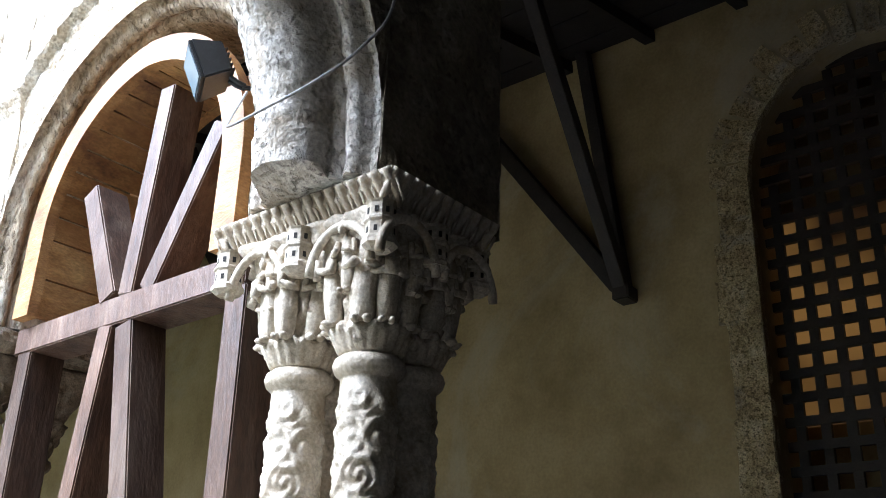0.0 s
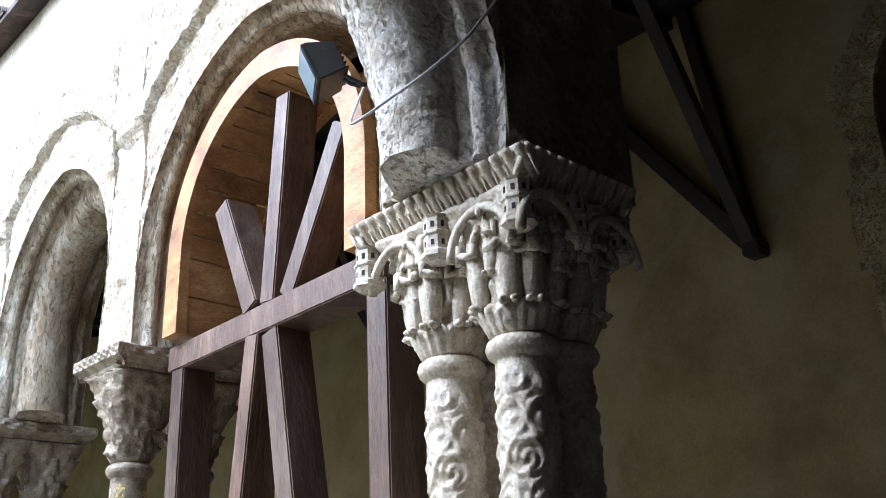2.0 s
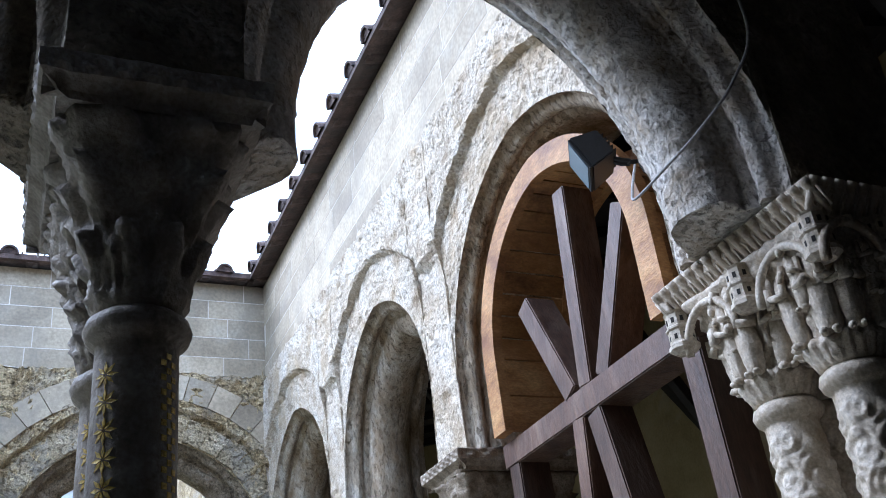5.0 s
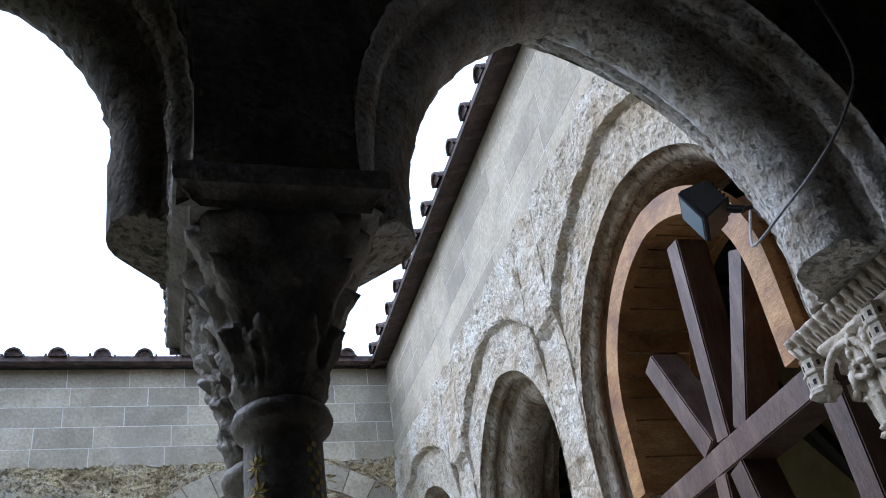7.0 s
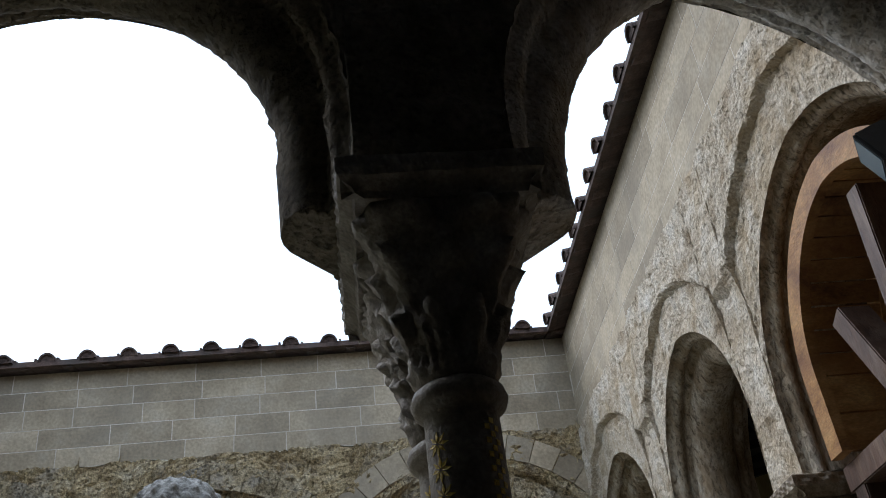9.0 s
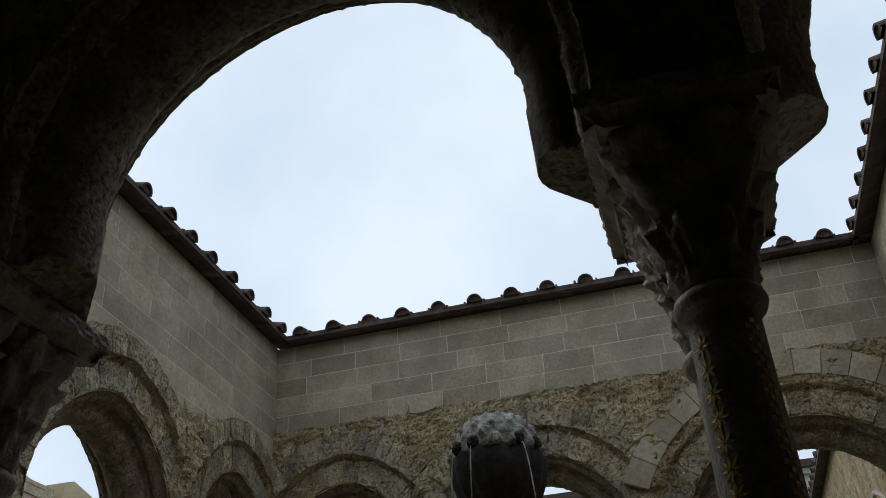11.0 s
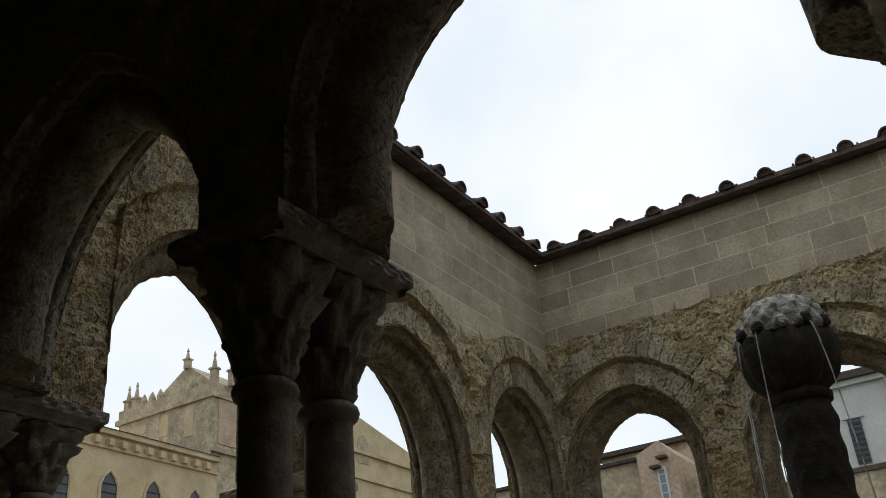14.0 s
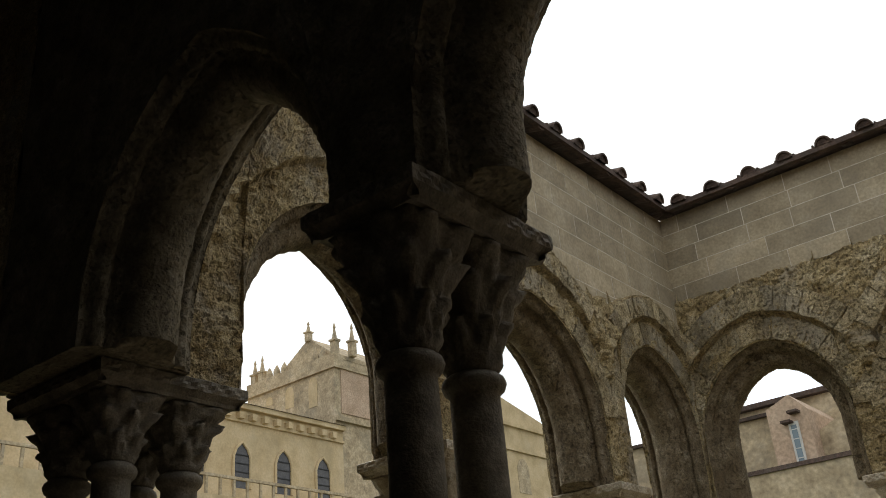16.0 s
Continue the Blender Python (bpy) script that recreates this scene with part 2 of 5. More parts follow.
def tube(bm, pts, r, seg=8, closed_ends=True):
    pts = [Vector(p) for p in pts]
    rings = []
    for i, p in enumerate(pts):
        d = (pts[min(i + 1, len(pts) - 1)] - pts[max(i - 1, 0)]).normalized()
        x = d.orthogonal().normalized() if not rings else (rings_x - d * rings_x.dot(d)).normalized()
        rings_x = x
        y = d.cross(x)
        rad = r(i / (len(pts) - 1)) if callable(r) else r
        rings.append([bm.verts.new(p + x * rad * math.cos(2 * math.pi * k / seg) + y * rad * math.sin(2 * math.pi * k / seg)) for k in range(seg)])
    for k in range(len(rings) - 1):
        for i in range(seg):
            j = (i + 1) % seg
            bm.faces.new((rings[k][i], rings[k][j], rings[k + 1][j], rings[k + 1][i]))
    if closed_ends:
        bm.faces.new(rings[0][::-1])
        bm.faces.new(rings[-1])


def rough(bm, amount, scale, seed=0.0, verts=None):
    """Worn, uneven stone: moves points by noise."""
    off = Vector((seed * 7.3, seed * 3.1, seed * 5.7))
    for v in (verts or bm.verts):
        n1 = noise.noise_vector(v.co * scale + off)
        n2 = noise.noise_vector(v.co * scale * 3.3 + off)
        v.co += n1 * amount + n2 * amount * 0.45


# ---- plan ----
S, YF, T = 5.01, 4.96, 0.49          # inner width, inner depth, wall thickness
ZB = 2.77                             # top of the abacus slabs
ZT = 5.24                             # wall top
WALLS = {                             # origin, along, outward
    "N": ((0, 0), (1, 0), (0, -1)),
    "R": ((S, 0), (0, 1), (1, 0)),
    "F": ((0, YF), (1, 0), (0, 1)),
    "L": ((0, 0), (0, 1), (-1, 0)),
}
CROWN = {"N": 3.80, "R": 3.90, "F": 3.94, "L": 3.93}
COLS = {"N": (1.545, 3.43), "R": (1.74, 3.33), "F": (1.34, 3.06), "L": (1.82, 3.60)}
PIER = 0.15


def at(w, u, d, z):
    o, a, b = WALLS[w]
    return Vector((o[0] + a[0] * u + b[0] * d, o[1] + a[1] * u + b[1] * d, z))


def turn(w):
    """Rotation that carries local (along, outward, up) into a wall's directions."""
    o, a, b = WALLS[w]
    return Matrix(((a[0], b[0], 0), (a[1], b[1], 0), (0, 0, 1))).to_4x4()


def bays(w):
    end = S if w in "NF" else YF
    c = COLS[w]
    p = PIER + (0.015 if w == "N" else 0.0)
    return [(0.10 if w == "N" else 0.33 if w == "L" else 0.03, c[0] - p), (c[0] + p, c[1] - p), (c[1] + p, end - 0.03)]


def arch_path(u0, u1, top, n=22, grow=0.0):
    """Pointed arch from the foot at u0 over the crown to u1: places (u, z) with outward normals."""
    c, a = (u0 + u1) / 2, (u1 - u0) / 2
    stilt = max(0.32, top - ZB - 1.15 * a) if top > 3.85 else 0.22 if 1.5 < u0 < 2 else 0.12
    h = top - ZB - stilt
    r = (h * h + a * a) / (2 * a)
    end = math.acos(max(-1, min(1, (r - a) / (r + grow))))
    left = [((u0 - grow, ZB), (-1, 0)), ((u0 - grow, ZB + stilt * 0.5), (-1, 0))]
    for i in range(n):
        t = end * i / n
        left.append(((u0 + r - (r + grow) * math.cos(t), ZB + stilt + (r + grow) * math.sin(t)), (-math.cos(t), math.sin(t))))
    crown = [((c, ZB + stilt + (r + grow) * math.sin(end)), (0, 1))]
    return left + crown + [((2 * c - p[0], p[1]), (-q[0], q[1])) for p, q in reversed(left)]


def outline(spans, top, grow):
    """Height of the outer edge of the arch rings at each place along the wall."""
    paths = [[p for p, _ in arch_path(u0, u1, top, 22, grow)] for u0, u1 in spans]

    def height(u):
        z = ZB
        for pts in paths:
            for (ua, za), (ub, zb) in zip(pts, pts[1:]):
                if ub - ua > 1e-9 and ua <= u <= ub:
                    z = max(z, za + (zb - za) * (u - ua) / (ub - ua))
        return z
    return height


def facing_line(w, spans, grow):
    """Lower edge of the ashlar facing along a wall."""
    ring = outline(spans, CROWN[w], grow)
    low = {"F": 4.46, "R": 4.42, "L": 4.13}[w]

    def height(u):
        if w == "L" and u < 2.1:
            return ZT + 0.01
        return max(ring(u), low) + 0.008 * math.sin(u * 9) + 0.006 * math.sin(u * 23)
    return height


# section of the arch soffit: (depth across the wall, inward offset)
SOFFIT = [(0.0, 0.0), (0.03, 0.004), (0.042, 0.03), (0.062, 0.05), (0.085, 0.04), (0.095, 0.02), (0.105, 0.048), (0.118, 0.055)]
for k in range(13):
    ang = math.pi * k / 12
    SOFFIT.append((T / 2 - 0.122 * math.cos(ang), 0.055 + 0.115 * math.sin(ang)))
SOFFIT += [(T - d, o) for d, o in reversed(SOFFIT[:8])]


def build_wall(name, w, u_from, u_to, spans, label, seed, ashlar=0.0, skip_roll=(), stone=None):
    """Arcade wall: two faces cut by pointed arches, with a moulded soffit to each arch."""
    top = CROWN[w]
    bm = bmesh.new()
    prof = []
    u = u_from
    for u0, u1 in spans:
        k = max(1, int((u0 - u) / 0.05))
        prof += [(u + (u0 - u) * i / k, ZB) for i in range(k + 1)]
        prof += [p for p, _ in arch_path(u0, u1, top, 40 if w in "FLR" else 24)][1:]
        u = u1
    k = max(1, int((u_to - u) / 0.05))
    prof += [(u + (u_to - u) * i / k, ZB) for i in range(k + 1)]
    even = []
    for q in prof:
        if even and abs(q[0] - even[-1][0]) < 1e-4:
            even[-1] = min(even[-1], q, key=lambda v: v[1])
        else:
            even.append(q)
    prof = even
    bound = facing_line(w, spans, ashlar) if ashlar else None
    step_in = outline(spans, top, 0.25 if w == "R" else 0.21) if w in "FLR" and ashlar else None
    rows_n = 84 if step_in else 44
    off = Vector((seed * 7.3, seed * 3.1, seed * 5.7))
    _, _, out = WALLS[w]
    out = Vector((out[0], out[1], 0))
    for d, sign in ((0.0, -1), (T, 1)):
        grid = []
        for pu, pz in prof:
            lim = bound(pu) if bound else 99
            col = []
            for j in range(rows_n + 1):
                z = pz + (ZT - pz) * j / rows_n
                p = at(w, pu, d, z)
                q = noise.noise(p * 5 + off) * 0.6 + noise.noise(p * 14 + off) * 0.5 + noise.noise(p * 31 + off) * 0.7
                amp = (0.030 if w in "FL" else 0.014 if w == "R" else 0.022) * q * min(1, (z - pz) / 0.05 + 0.25)
                if d == 0 and step_in:
                    edge = max(step_in(pu), ZB + (0.95 if w == "R" else 0.5)) + 0.02 * noise.noise(p * 7 + off) + 0.012 * noise.noise(p * 19 + off)
                    amp += (0.04 if w == "R" else 0.05) * max(0.0, min(1.0, (z - edge) / 0.02))
                if d == 0 and ashlar and z > lim - 0.015:
                    amp = -0.02
                p += out * sign * amp
                col.append(bm.verts.new(p))
            grid.append(col)
        for i in range(len(grid) - 1):
            for j in range(rows_n):
                q = (grid[i][j], grid[i + 1][j], grid[i + 1][j + 1], grid[i][j + 1])
                if (q[0].co - q[1].co).length < 1e-5 and (q[2].co - q[3].co).length < 1e-5:
                    continue
                bm.faces.new(q if sign < 0 else q[::-1])
    for ue in (u_from, u_to):
        bm.faces.new([bm.verts.new(at(w, ue, d, z)) for d, z in ((0, ZB), (T, ZB), (T, ZT), (0, ZT))])
    bm.faces.new([bm.verts.new(at(w, a, d, ZT)) for a, d in ((u_from, 0), (u_to, 0), (u_to, T), (u_from, T))])
    edges = [u_from] + [x for s in spans for x in s] + [u_to]
    for i in range(0, len(edges), 2):
        bm.faces.new([bm.verts.new(at(w, a, d, ZB + 0.002)) for a, d in ((edges[i], 0), (edges[i + 1], 0), (edges[i + 1], T), (edges[i], T))])
    bmesh.ops.recalc_face_normals(bm, faces=bm.faces)
    wall = part(name, bm, stone or OLD_STONE)
    tagged(wall, label, "wall", kind="structure")
    for s, (u0, u1) in enumerate(spans):
        bm = bmesh.new()
        grid = []
        path = arch_path(u0, u1, top, 64 if len(name) < 13 else 34)
        c = (u0 + u1) / 2
        for (pu, pz), (nu, nz) in path:
            row = []
            for d, o in SOFFIT:
                o = min(o, 0.06) if s in skip_roll else o
                uu = pu - nu * o
                uu = min(uu, c) if pu < c else max(uu, c) if pu > c else uu
                zz = pz - nz * o
                foot = ZB + (0.035 if o > 0.06 else 0.003)
                p = at(w, uu, d, max(zz, foot))
                q = noise.noise(p * 9 + off) * 0.6 + noise.noise(p * 25 + off) * 0.5
                q += noise.noise(p * 52 + off) * (0.75 if w == "N" else 0.5)
                p += at(w, -nu * q * 0.012, 0, -nz * q * 0.012) - at(w, 0, 0, 0)
                row.append(bm.verts.new(p))
            grid.append(row)
        for i in range(len(grid) - 1):
            for j in range(len(SOFFIT) - 1):
                bm.faces.new((grid[i][j], grid[i + 1][j], grid[i + 1][j + 1], grid[i][j + 1]))
        for end in (grid[0], grid[-1]):
            base = [bm.verts.new(v.co) for v in end]
            bm.faces.new(base)
        bmesh.ops.recalc_face_normals(bm, faces=bm.faces)
        # North bays hold shade in their colour; the lit end bay is pale.
        part("archivolt", bm, BROWN_ARCH if w == "R" else PALE_ARCH if name == "wall_north" and s == 2 else SHADE_STONE if w == "N" else SHADED_ARCH, wall, "worn limestone arch with a thick roll moulding", True)
    return wall


def hood(w, wall, spans, grow, seed):
    """Thin raised moulding that follows each arch on the courtyard face."""
    for s, (u0, u1) in enumerate(spans):
        bm = bmesh.new()
        lo = u0 - PIER - 0.02 if s else -0.01
        hi = u1 + PIER + 0.02 if s < len(spans) - 1 else u1 + 0.05
        pts = [(p, q) for p, q in arch_path(u0, u1, CROWN[w], 34, grow) if lo < p[0] < hi and p[1] > ZB + 0.55]
        prev = None
        for (pu, pz), (nu, nz) in pts:
            row = []
            for o, d in ((-0.03, 0.015), (-0.025, -0.022), (0.0, -0.034), (0.014, -0.026), (0.022, 0.015)):
                p = at(w, pu + nu * o, d, pz + nz * o)
                p += noise.noise_vector(p * 16) * 0.006
                row.append(bm.verts.new(p))
            if prev:
                for j in range(4):
                    bm.faces.new((prev[j], prev[j + 1], row[j + 1], row[j]))
            prev = row
        bmesh.ops.recalc_face_normals(bm, faces=bm.faces)
        part("hood_mould", bm, PALE_ARCH, wall, "thin worn stone hood moulding")


N_SPANS, R_SPANS, F_SPANS, L_SPANS = bays("N"), bays("R"), bays("F"), bays("L")
n_wall = build_wall("wall_north", "N", -T, S + T, N_SPANS, "rough limestone arcade wall with pointed arches beside the gallery", 1, stone=SHADE_STONE)
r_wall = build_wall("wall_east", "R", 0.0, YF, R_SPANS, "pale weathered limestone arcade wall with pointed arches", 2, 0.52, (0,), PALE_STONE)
f_wall = build_wall("wall_south", "F", -T, S + T, F_SPANS, "ochre limestone arcade wall with grey ashlar above", 3, 0.50)
l_wall = build_wall("wall_west", "L", 0.0, YF, L_SPANS, "ochre limestone arcade wall with grey ashlar above", 4, 0.42)
N2_COLS = (-1.98, -3.72, -5.46)
N2_SPANS = [(-5.31, -3.87), (-3.57, -2.13), (-1.83, -T - 0.03)]
n2_wall = build_wall("wall_north_2", "N", -5.7, -T, N2_SPANS, "limestone gallery arcade with pointed arches, in shade", 5)
R2_COLS = tuple(YF + T + 1.73 * k for k in range(1, 6))
R2_SPANS = [(YF + T + 0.05 + 1.73 * k + (0.1 if k else 0), YF + T + 1.73 * (k + 1) - 0.15) for k in range(5)]
r2_wall = build_wall("wall_east_2", "R", YF + T, YF + T + 8.8, R2_SPANS, "ochre limestone cloister arcade with pointed arches", 6)
hood("R", r2_wall, R2_SPANS, 0.22, 4)


# ---- columns and capitals ----
ZN = 2.34          # neck of the shafts, under the capitals
ZBASE = 0.62       # top of the parapet


def ball(bm, c, r, sq=(1, 1, 1), seg=8):
    n = max(4, seg * 2 // 3)
    rings = []
    for k in range(1, n):
        b = math.pi * k / n
        rings.append([bm.verts.new((c[0] + r * sq[0] * math.sin(b) * math.cos(2 * math.pi * i / seg), c[1] + r * sq[1] * math.sin(b) * math.sin(2 * math.pi * i / seg),
                                    c[2] - r * sq[2] * math.cos(b))) for i in range(seg)])
    lo, hi = bm.verts.new((c[0], c[1], c[2] - r * sq[2])), bm.verts.new((c[0], c[1], c[2] + r * sq[2]))
    for i in range(seg):
        j = (i + 1) % seg
        bm.faces.new((lo, rings[0][j], rings[0][i]))
        bm.faces.new((hi, rings[-1][i], rings[-1][j]))
        for k in range(len(rings) - 1):
            bm.faces.new((rings[k][i], rings[k][j], rings[k + 1][j], rings[k + 1][i]))


def scrolls(a, z, r):
    """Vine scrolls in relief: staggered rosettes with curling stems between, worn uneven."""
    if not ZBASE + 0.26 < z < ZN - 0.10:
        return r
    row = math.floor((z - ZBASE) / 0.092)
    v = z - ZBASE - (row + 0.5) * 0.092
    w = 2 * math.pi / 5
    b = a + 0.5 * w * (row % 2) + 0.13 * math.sin(row * 2.7)
    u = ((b / w) % 1 - 0.5) * w * r
    rho, th = math.hypot(u, v), math.atan2(v, u)
    p = Vector((math.cos(a) * r, math.sin(a) * r, z))
    h = 0.0
    if rho < 0.040:
        h = 0.0075 * (0.5 + 0.5 * math.cos(th * (1 if row % 2 else -1) * 2 + rho * 210 + row))
    h = max(h, 0.009 * max(0.0, 1 - ((rho - 0.043) / 0.0075) ** 2))
    return r - 0.003 + h * (0.55 + 0.9 * abs(noise.noise(p * 22))) + 0.007 * noise.noise(p * 38)


def shaft(bm, c, style, rnd, carved=False):
    """One column shaft with base and astragal, at c."""
    r0, r1 = 0.078, 0.070
    prof = [(0.125, ZBASE), (0.125, ZBASE + 0.05), (0.112, ZBASE + 0.07), (0.117, ZBASE + 0.1), (0.095, ZBASE + 0.14)]
    n = 240 if carved else 40
    for i in range(n + 1):
        prof.append((r0 + (r1 - r0) * i / n, ZBASE + 0.16 + (ZN - 0.06 - ZBASE - 0.16) * i / n))
    prof += [(0.075, ZN - 0.055), (0.086, ZN - 0.045), (0.092, ZN - 0.028), (0.087, ZN - 0.012), (0.078, ZN - 0.006), (0.072, ZN)]
    lathe(bm, prof, 84 if carved else 28, (c[0], c[1], 0), scrolls if carved else None)


LEAF_ROWS = ((0.02, 0.42, 8, 0.0), (0.30, 0.74, 8, 0.5), (0.60, 1.0, 8, 0.0))


def relief(a, t, seed, leafy):
    """Height of the carving on a capital at an angle and a height: rows of curling leaves, or loose worn ornament."""
    h = 0.0
    if leafy:
        for t0, t1, cnt, shift in LEAF_ROWS:
            v = (t - t0) / (t1 - t0)
            if 0 < v < 1:
                s = (((a / (2 * math.pi) * cnt + shift) % 1) - 0.5) * 2
                wide = 0.95 * (1 - v ** 3) ** 0.5 * (1 - 0.16 * abs(math.sin(v * 16)))
                if abs(s) < wide:
                    e = 1 - (abs(s) / wide) ** 4
                    rib = 0.004 * math.cos(s * 9 + 2.2 * v)
                    h = max(h, e * (0.006 + 0.034 * v ** 2.2 + rib))
    p = Vector((math.cos(a) * 0.9, math.sin(a) * 0.9, t * 2.2))
    off = Vector((seed * 3.7, seed * 1.9, seed))
    bump = noise.noise(p * 4.5 + off)
    return h + 0.013 * abs(noise.noise(p * 3.2 - off)) + 0.011 * bump + (0.006 * abs(noise.noise(p * 9 + off)) if leafy else 0.030 * abs(bump) + 0.014 * noise.noise(p * 8 - off))


def bell(bm, c, half, seed, leafy, seg=64, n=30):
    """Capital carved from a round neck to a square head."""
    rings = []
    for k in range(n + 1):
        t = k / n
        z = ZN + t * (ZB - 0.085 - ZN)
        ring = []
        for i in range(seg):
            a = 2 * math.pi * i / seg
            ca, sa = math.cos(a), math.sin(a)
            m = max(abs(ca) / half[0], abs(sa) / half[1])
            e = t ** (2.2 if leafy else 1.8)
            q = (0.072 + 0.02 * t) * (1 - e) + e / m * 0.86
            q += relief(a, t, seed, leafy) * min(1, t * 12)
            q = min(q, 1.02 / m)
            ring.append(bm.verts.new((c[0] + q * ca, c[1] + q * sa, z)))
        rings.append(ring)
    for k in range(n):
        for i in range(seg):
            j = (i + 1) % seg
            bm.faces.new((rings[k][i], rings[k][j], rings[k + 1][j], rings[k + 1][i]))
    bm.faces.new(rings[0][::-1])
    bm.faces.new(rings[-1])


def basket(bm):
    """Ring of upright leaves under the figures, with a lumpy rim."""
    lathe(bm, [(0.070, 0.0), (0.076, 0.006), (0.083, 0.02), (0.092, 0.038), (0.098, 0.048), (0.103, 0.054), (0.103, 0.064), (0.094, 0.072), (0.075, 0.078)], 84, (0, 0, ZN),
          lambda a, z, r: r + (0.007 * abs(math.sin(a * 10)) if z < 0.05 else 0.006 * math.sin(a * 13) + 0.004 * math.sin(a * 29)))


def figure(bm, lean, size, turned, book):
    """A plain robed figure in relief, its back to the capital; x points outwards."""
    n, seg = 16, 14
    rings = []
    for k in range(n + 1):
        t = k / n
        wdt = (0.020 + 0.010 * math.sin(min(1, t * 1.15) * math.pi) - 0.016 * max(0, t - 0.86) * 7) * size
        dep = wdt * 0.82
        ring = []
        for i in range(seg):
            a = 2 * math.pi * i / seg
            fold = 1 + (0.13 * math.sin(a * 6 + 3 * t + turned * 9) * (1 - 0.6 * t))
            ring.append(bm.verts.new((lean * t + dep * fold * math.cos(a), wdt * fold * math.sin(a) + turned * 0.012 * math.sin(t * 3), 0.185 * size * t)))
        rings.append(ring)
    for k in range(n):
        for i in range(seg):
            j = (i + 1) % seg
            bm.faces.new((rings[k][i], rings[k][j], rings[k + 1][j], rings[k + 1][i]))
    bm.faces.new(rings[0][::-1])
    bm.faces.new(rings[-1])
    top = 0.185 * size
    hx = lean * 1.06 + 0.006
    ball(bm, (hx, 0, top + 0.020 * size), 0.020 * size, (0.95, 0.88, 1.18), 10)
    ball(bm, (hx - 0.006, 0, top + 0.026 * size), 0.0225 * size, (0.9, 0.98, 1.0), 9)
    ball(bm, (hx + 0.012, 0, top + 0.002 * size), 0.0125 * size, (1, 0.9, 1.3), 7)
    for sgn in (-1, 1):
        tube(bm, [(lean * 0.86, sgn * 0.030 * size, 0.160 * size), (lean * 0.62 + 0.012, sgn * 0.039 * size, 0.112 * size), (lean * 0.66 + 0.034 * size, sgn * 0.010 * size, 0.116 * size + 0.008 * turned)], 0.0105 * size, 6)
        ball(bm, (0.016 * size, sgn * 0.013 * size, 0.004), 0.013 * size, (1.4, 0.8, 0.7), 6)
    if book:
        box(bm, (lean * 0.66 + 0.028 * size, -0.016 * size, 0.105 * size), (lean * 0.66 + 0.044 * size, 0.016 * size, 0.143 * size))


def abacus(bm, x0, x1, y0, y1, scroll=0.006):
    """Slab with a hollow below and a band of worn scrolls along its edge."""
    rings = []
    for k, (g, z) in enumerate(((-0.035, ZB - 0.085), (-0.03, ZB - 0.07), (-0.012, ZB - 0.055), (-0.002, ZB - 0.048), (0, ZB - 0.035), (0, ZB - 0.02), (0, ZB - 0.005), (-0.006, ZB))):
        ring = []
        for (ax, ay), (bx, by) in (((x0, y0), (x1, y0)), ((x1, y0), (x1, y1)), ((x1, y1), (x0, y1)), ((x0, y1), (x0, y0))):
            for i in range(48):
                o = g + (scroll * math.sin(math.pi * i / 3.0 + k * 1.6) if k in (4, 5) and 1 < i < 47 else 0.0)
                px, py = ax + (bx - ax) * i / 48, ay + (by - ay) * i / 48
                p = Vector((px + o * (1 if px > 0 else -1) * (abs(px) > abs(x1) - 1e-6), py + o * (1 if py > 0 else -1) * (abs(py) > abs(y1) - 1e-6), z))
                chip = max(0.0, noise.noise(p * 9 + Vector((x0, y0, 0)) * 30) - 0.3) * 0.04 * (z > ZB - 0.05)
                ring.append(bm.verts.new(p * (1 - chip) + Vector((0, 0, z * chip)) + noise.noise_vector(p * 21) * 0.003 + noise.noise_vector(p * 48) * 0.002))
        rings.append(ring)
    n = len(rings[0])
    for k in range(7):
        for i in range(n):
            j = (i + 1) % n
            bm.faces.new((rings[k][i], rings[k][j], rings[k + 1][j], rings[k + 1][i]))
    bm.faces.new(rings[0][::-1])
    bm.faces.new(rings[-1])


def abacus_tongues(parent, x0, x1, y0, y1, step):
    """Row of tongue leaves along the four sides of an abacus."""
    bm = bmesh.new()
    tube(bm, [(-0.056, 0, -0.102), (-0.044, 0, -0.074), (-0.022, 0, -0.044), (-0.006, 0, -0.026), (0.002, 0, -0.016)], lambda s: step * (0.16 + 0.16 * math.sin(2.2 * s)), 8)
    tube(bm, [(-0.048, step * 0.5, -0.092), (-0.016, step * 0.5, -0.044)], step * 0.1, 5)
    me = None
    for (ax, ay), (bx, by), ang in (((x0, y0), (x1, y0), -90), ((x1, y0), (x1, y1), 0), ((x1, y1), (x0, y1), 90), ((x0, y1), (x0, y0), 180)):
        n = int(((bx - ax) ** 2 + (by - ay) ** 2) ** 0.5 / step)
        for i in range(n):
            t = (i + 0.5) / n
            if me is None:
                ob = part("tongue_leaf", bm, MARBLE, parent, "", True)
                me = ob.data
            else:
                ob = new("tongue_leaf", me)
                ob.parent = parent
            ob.matrix_basis = pose(ax + (bx - ax) * t, ay + (by - ay) * t, ZB, 0, 0, ang)


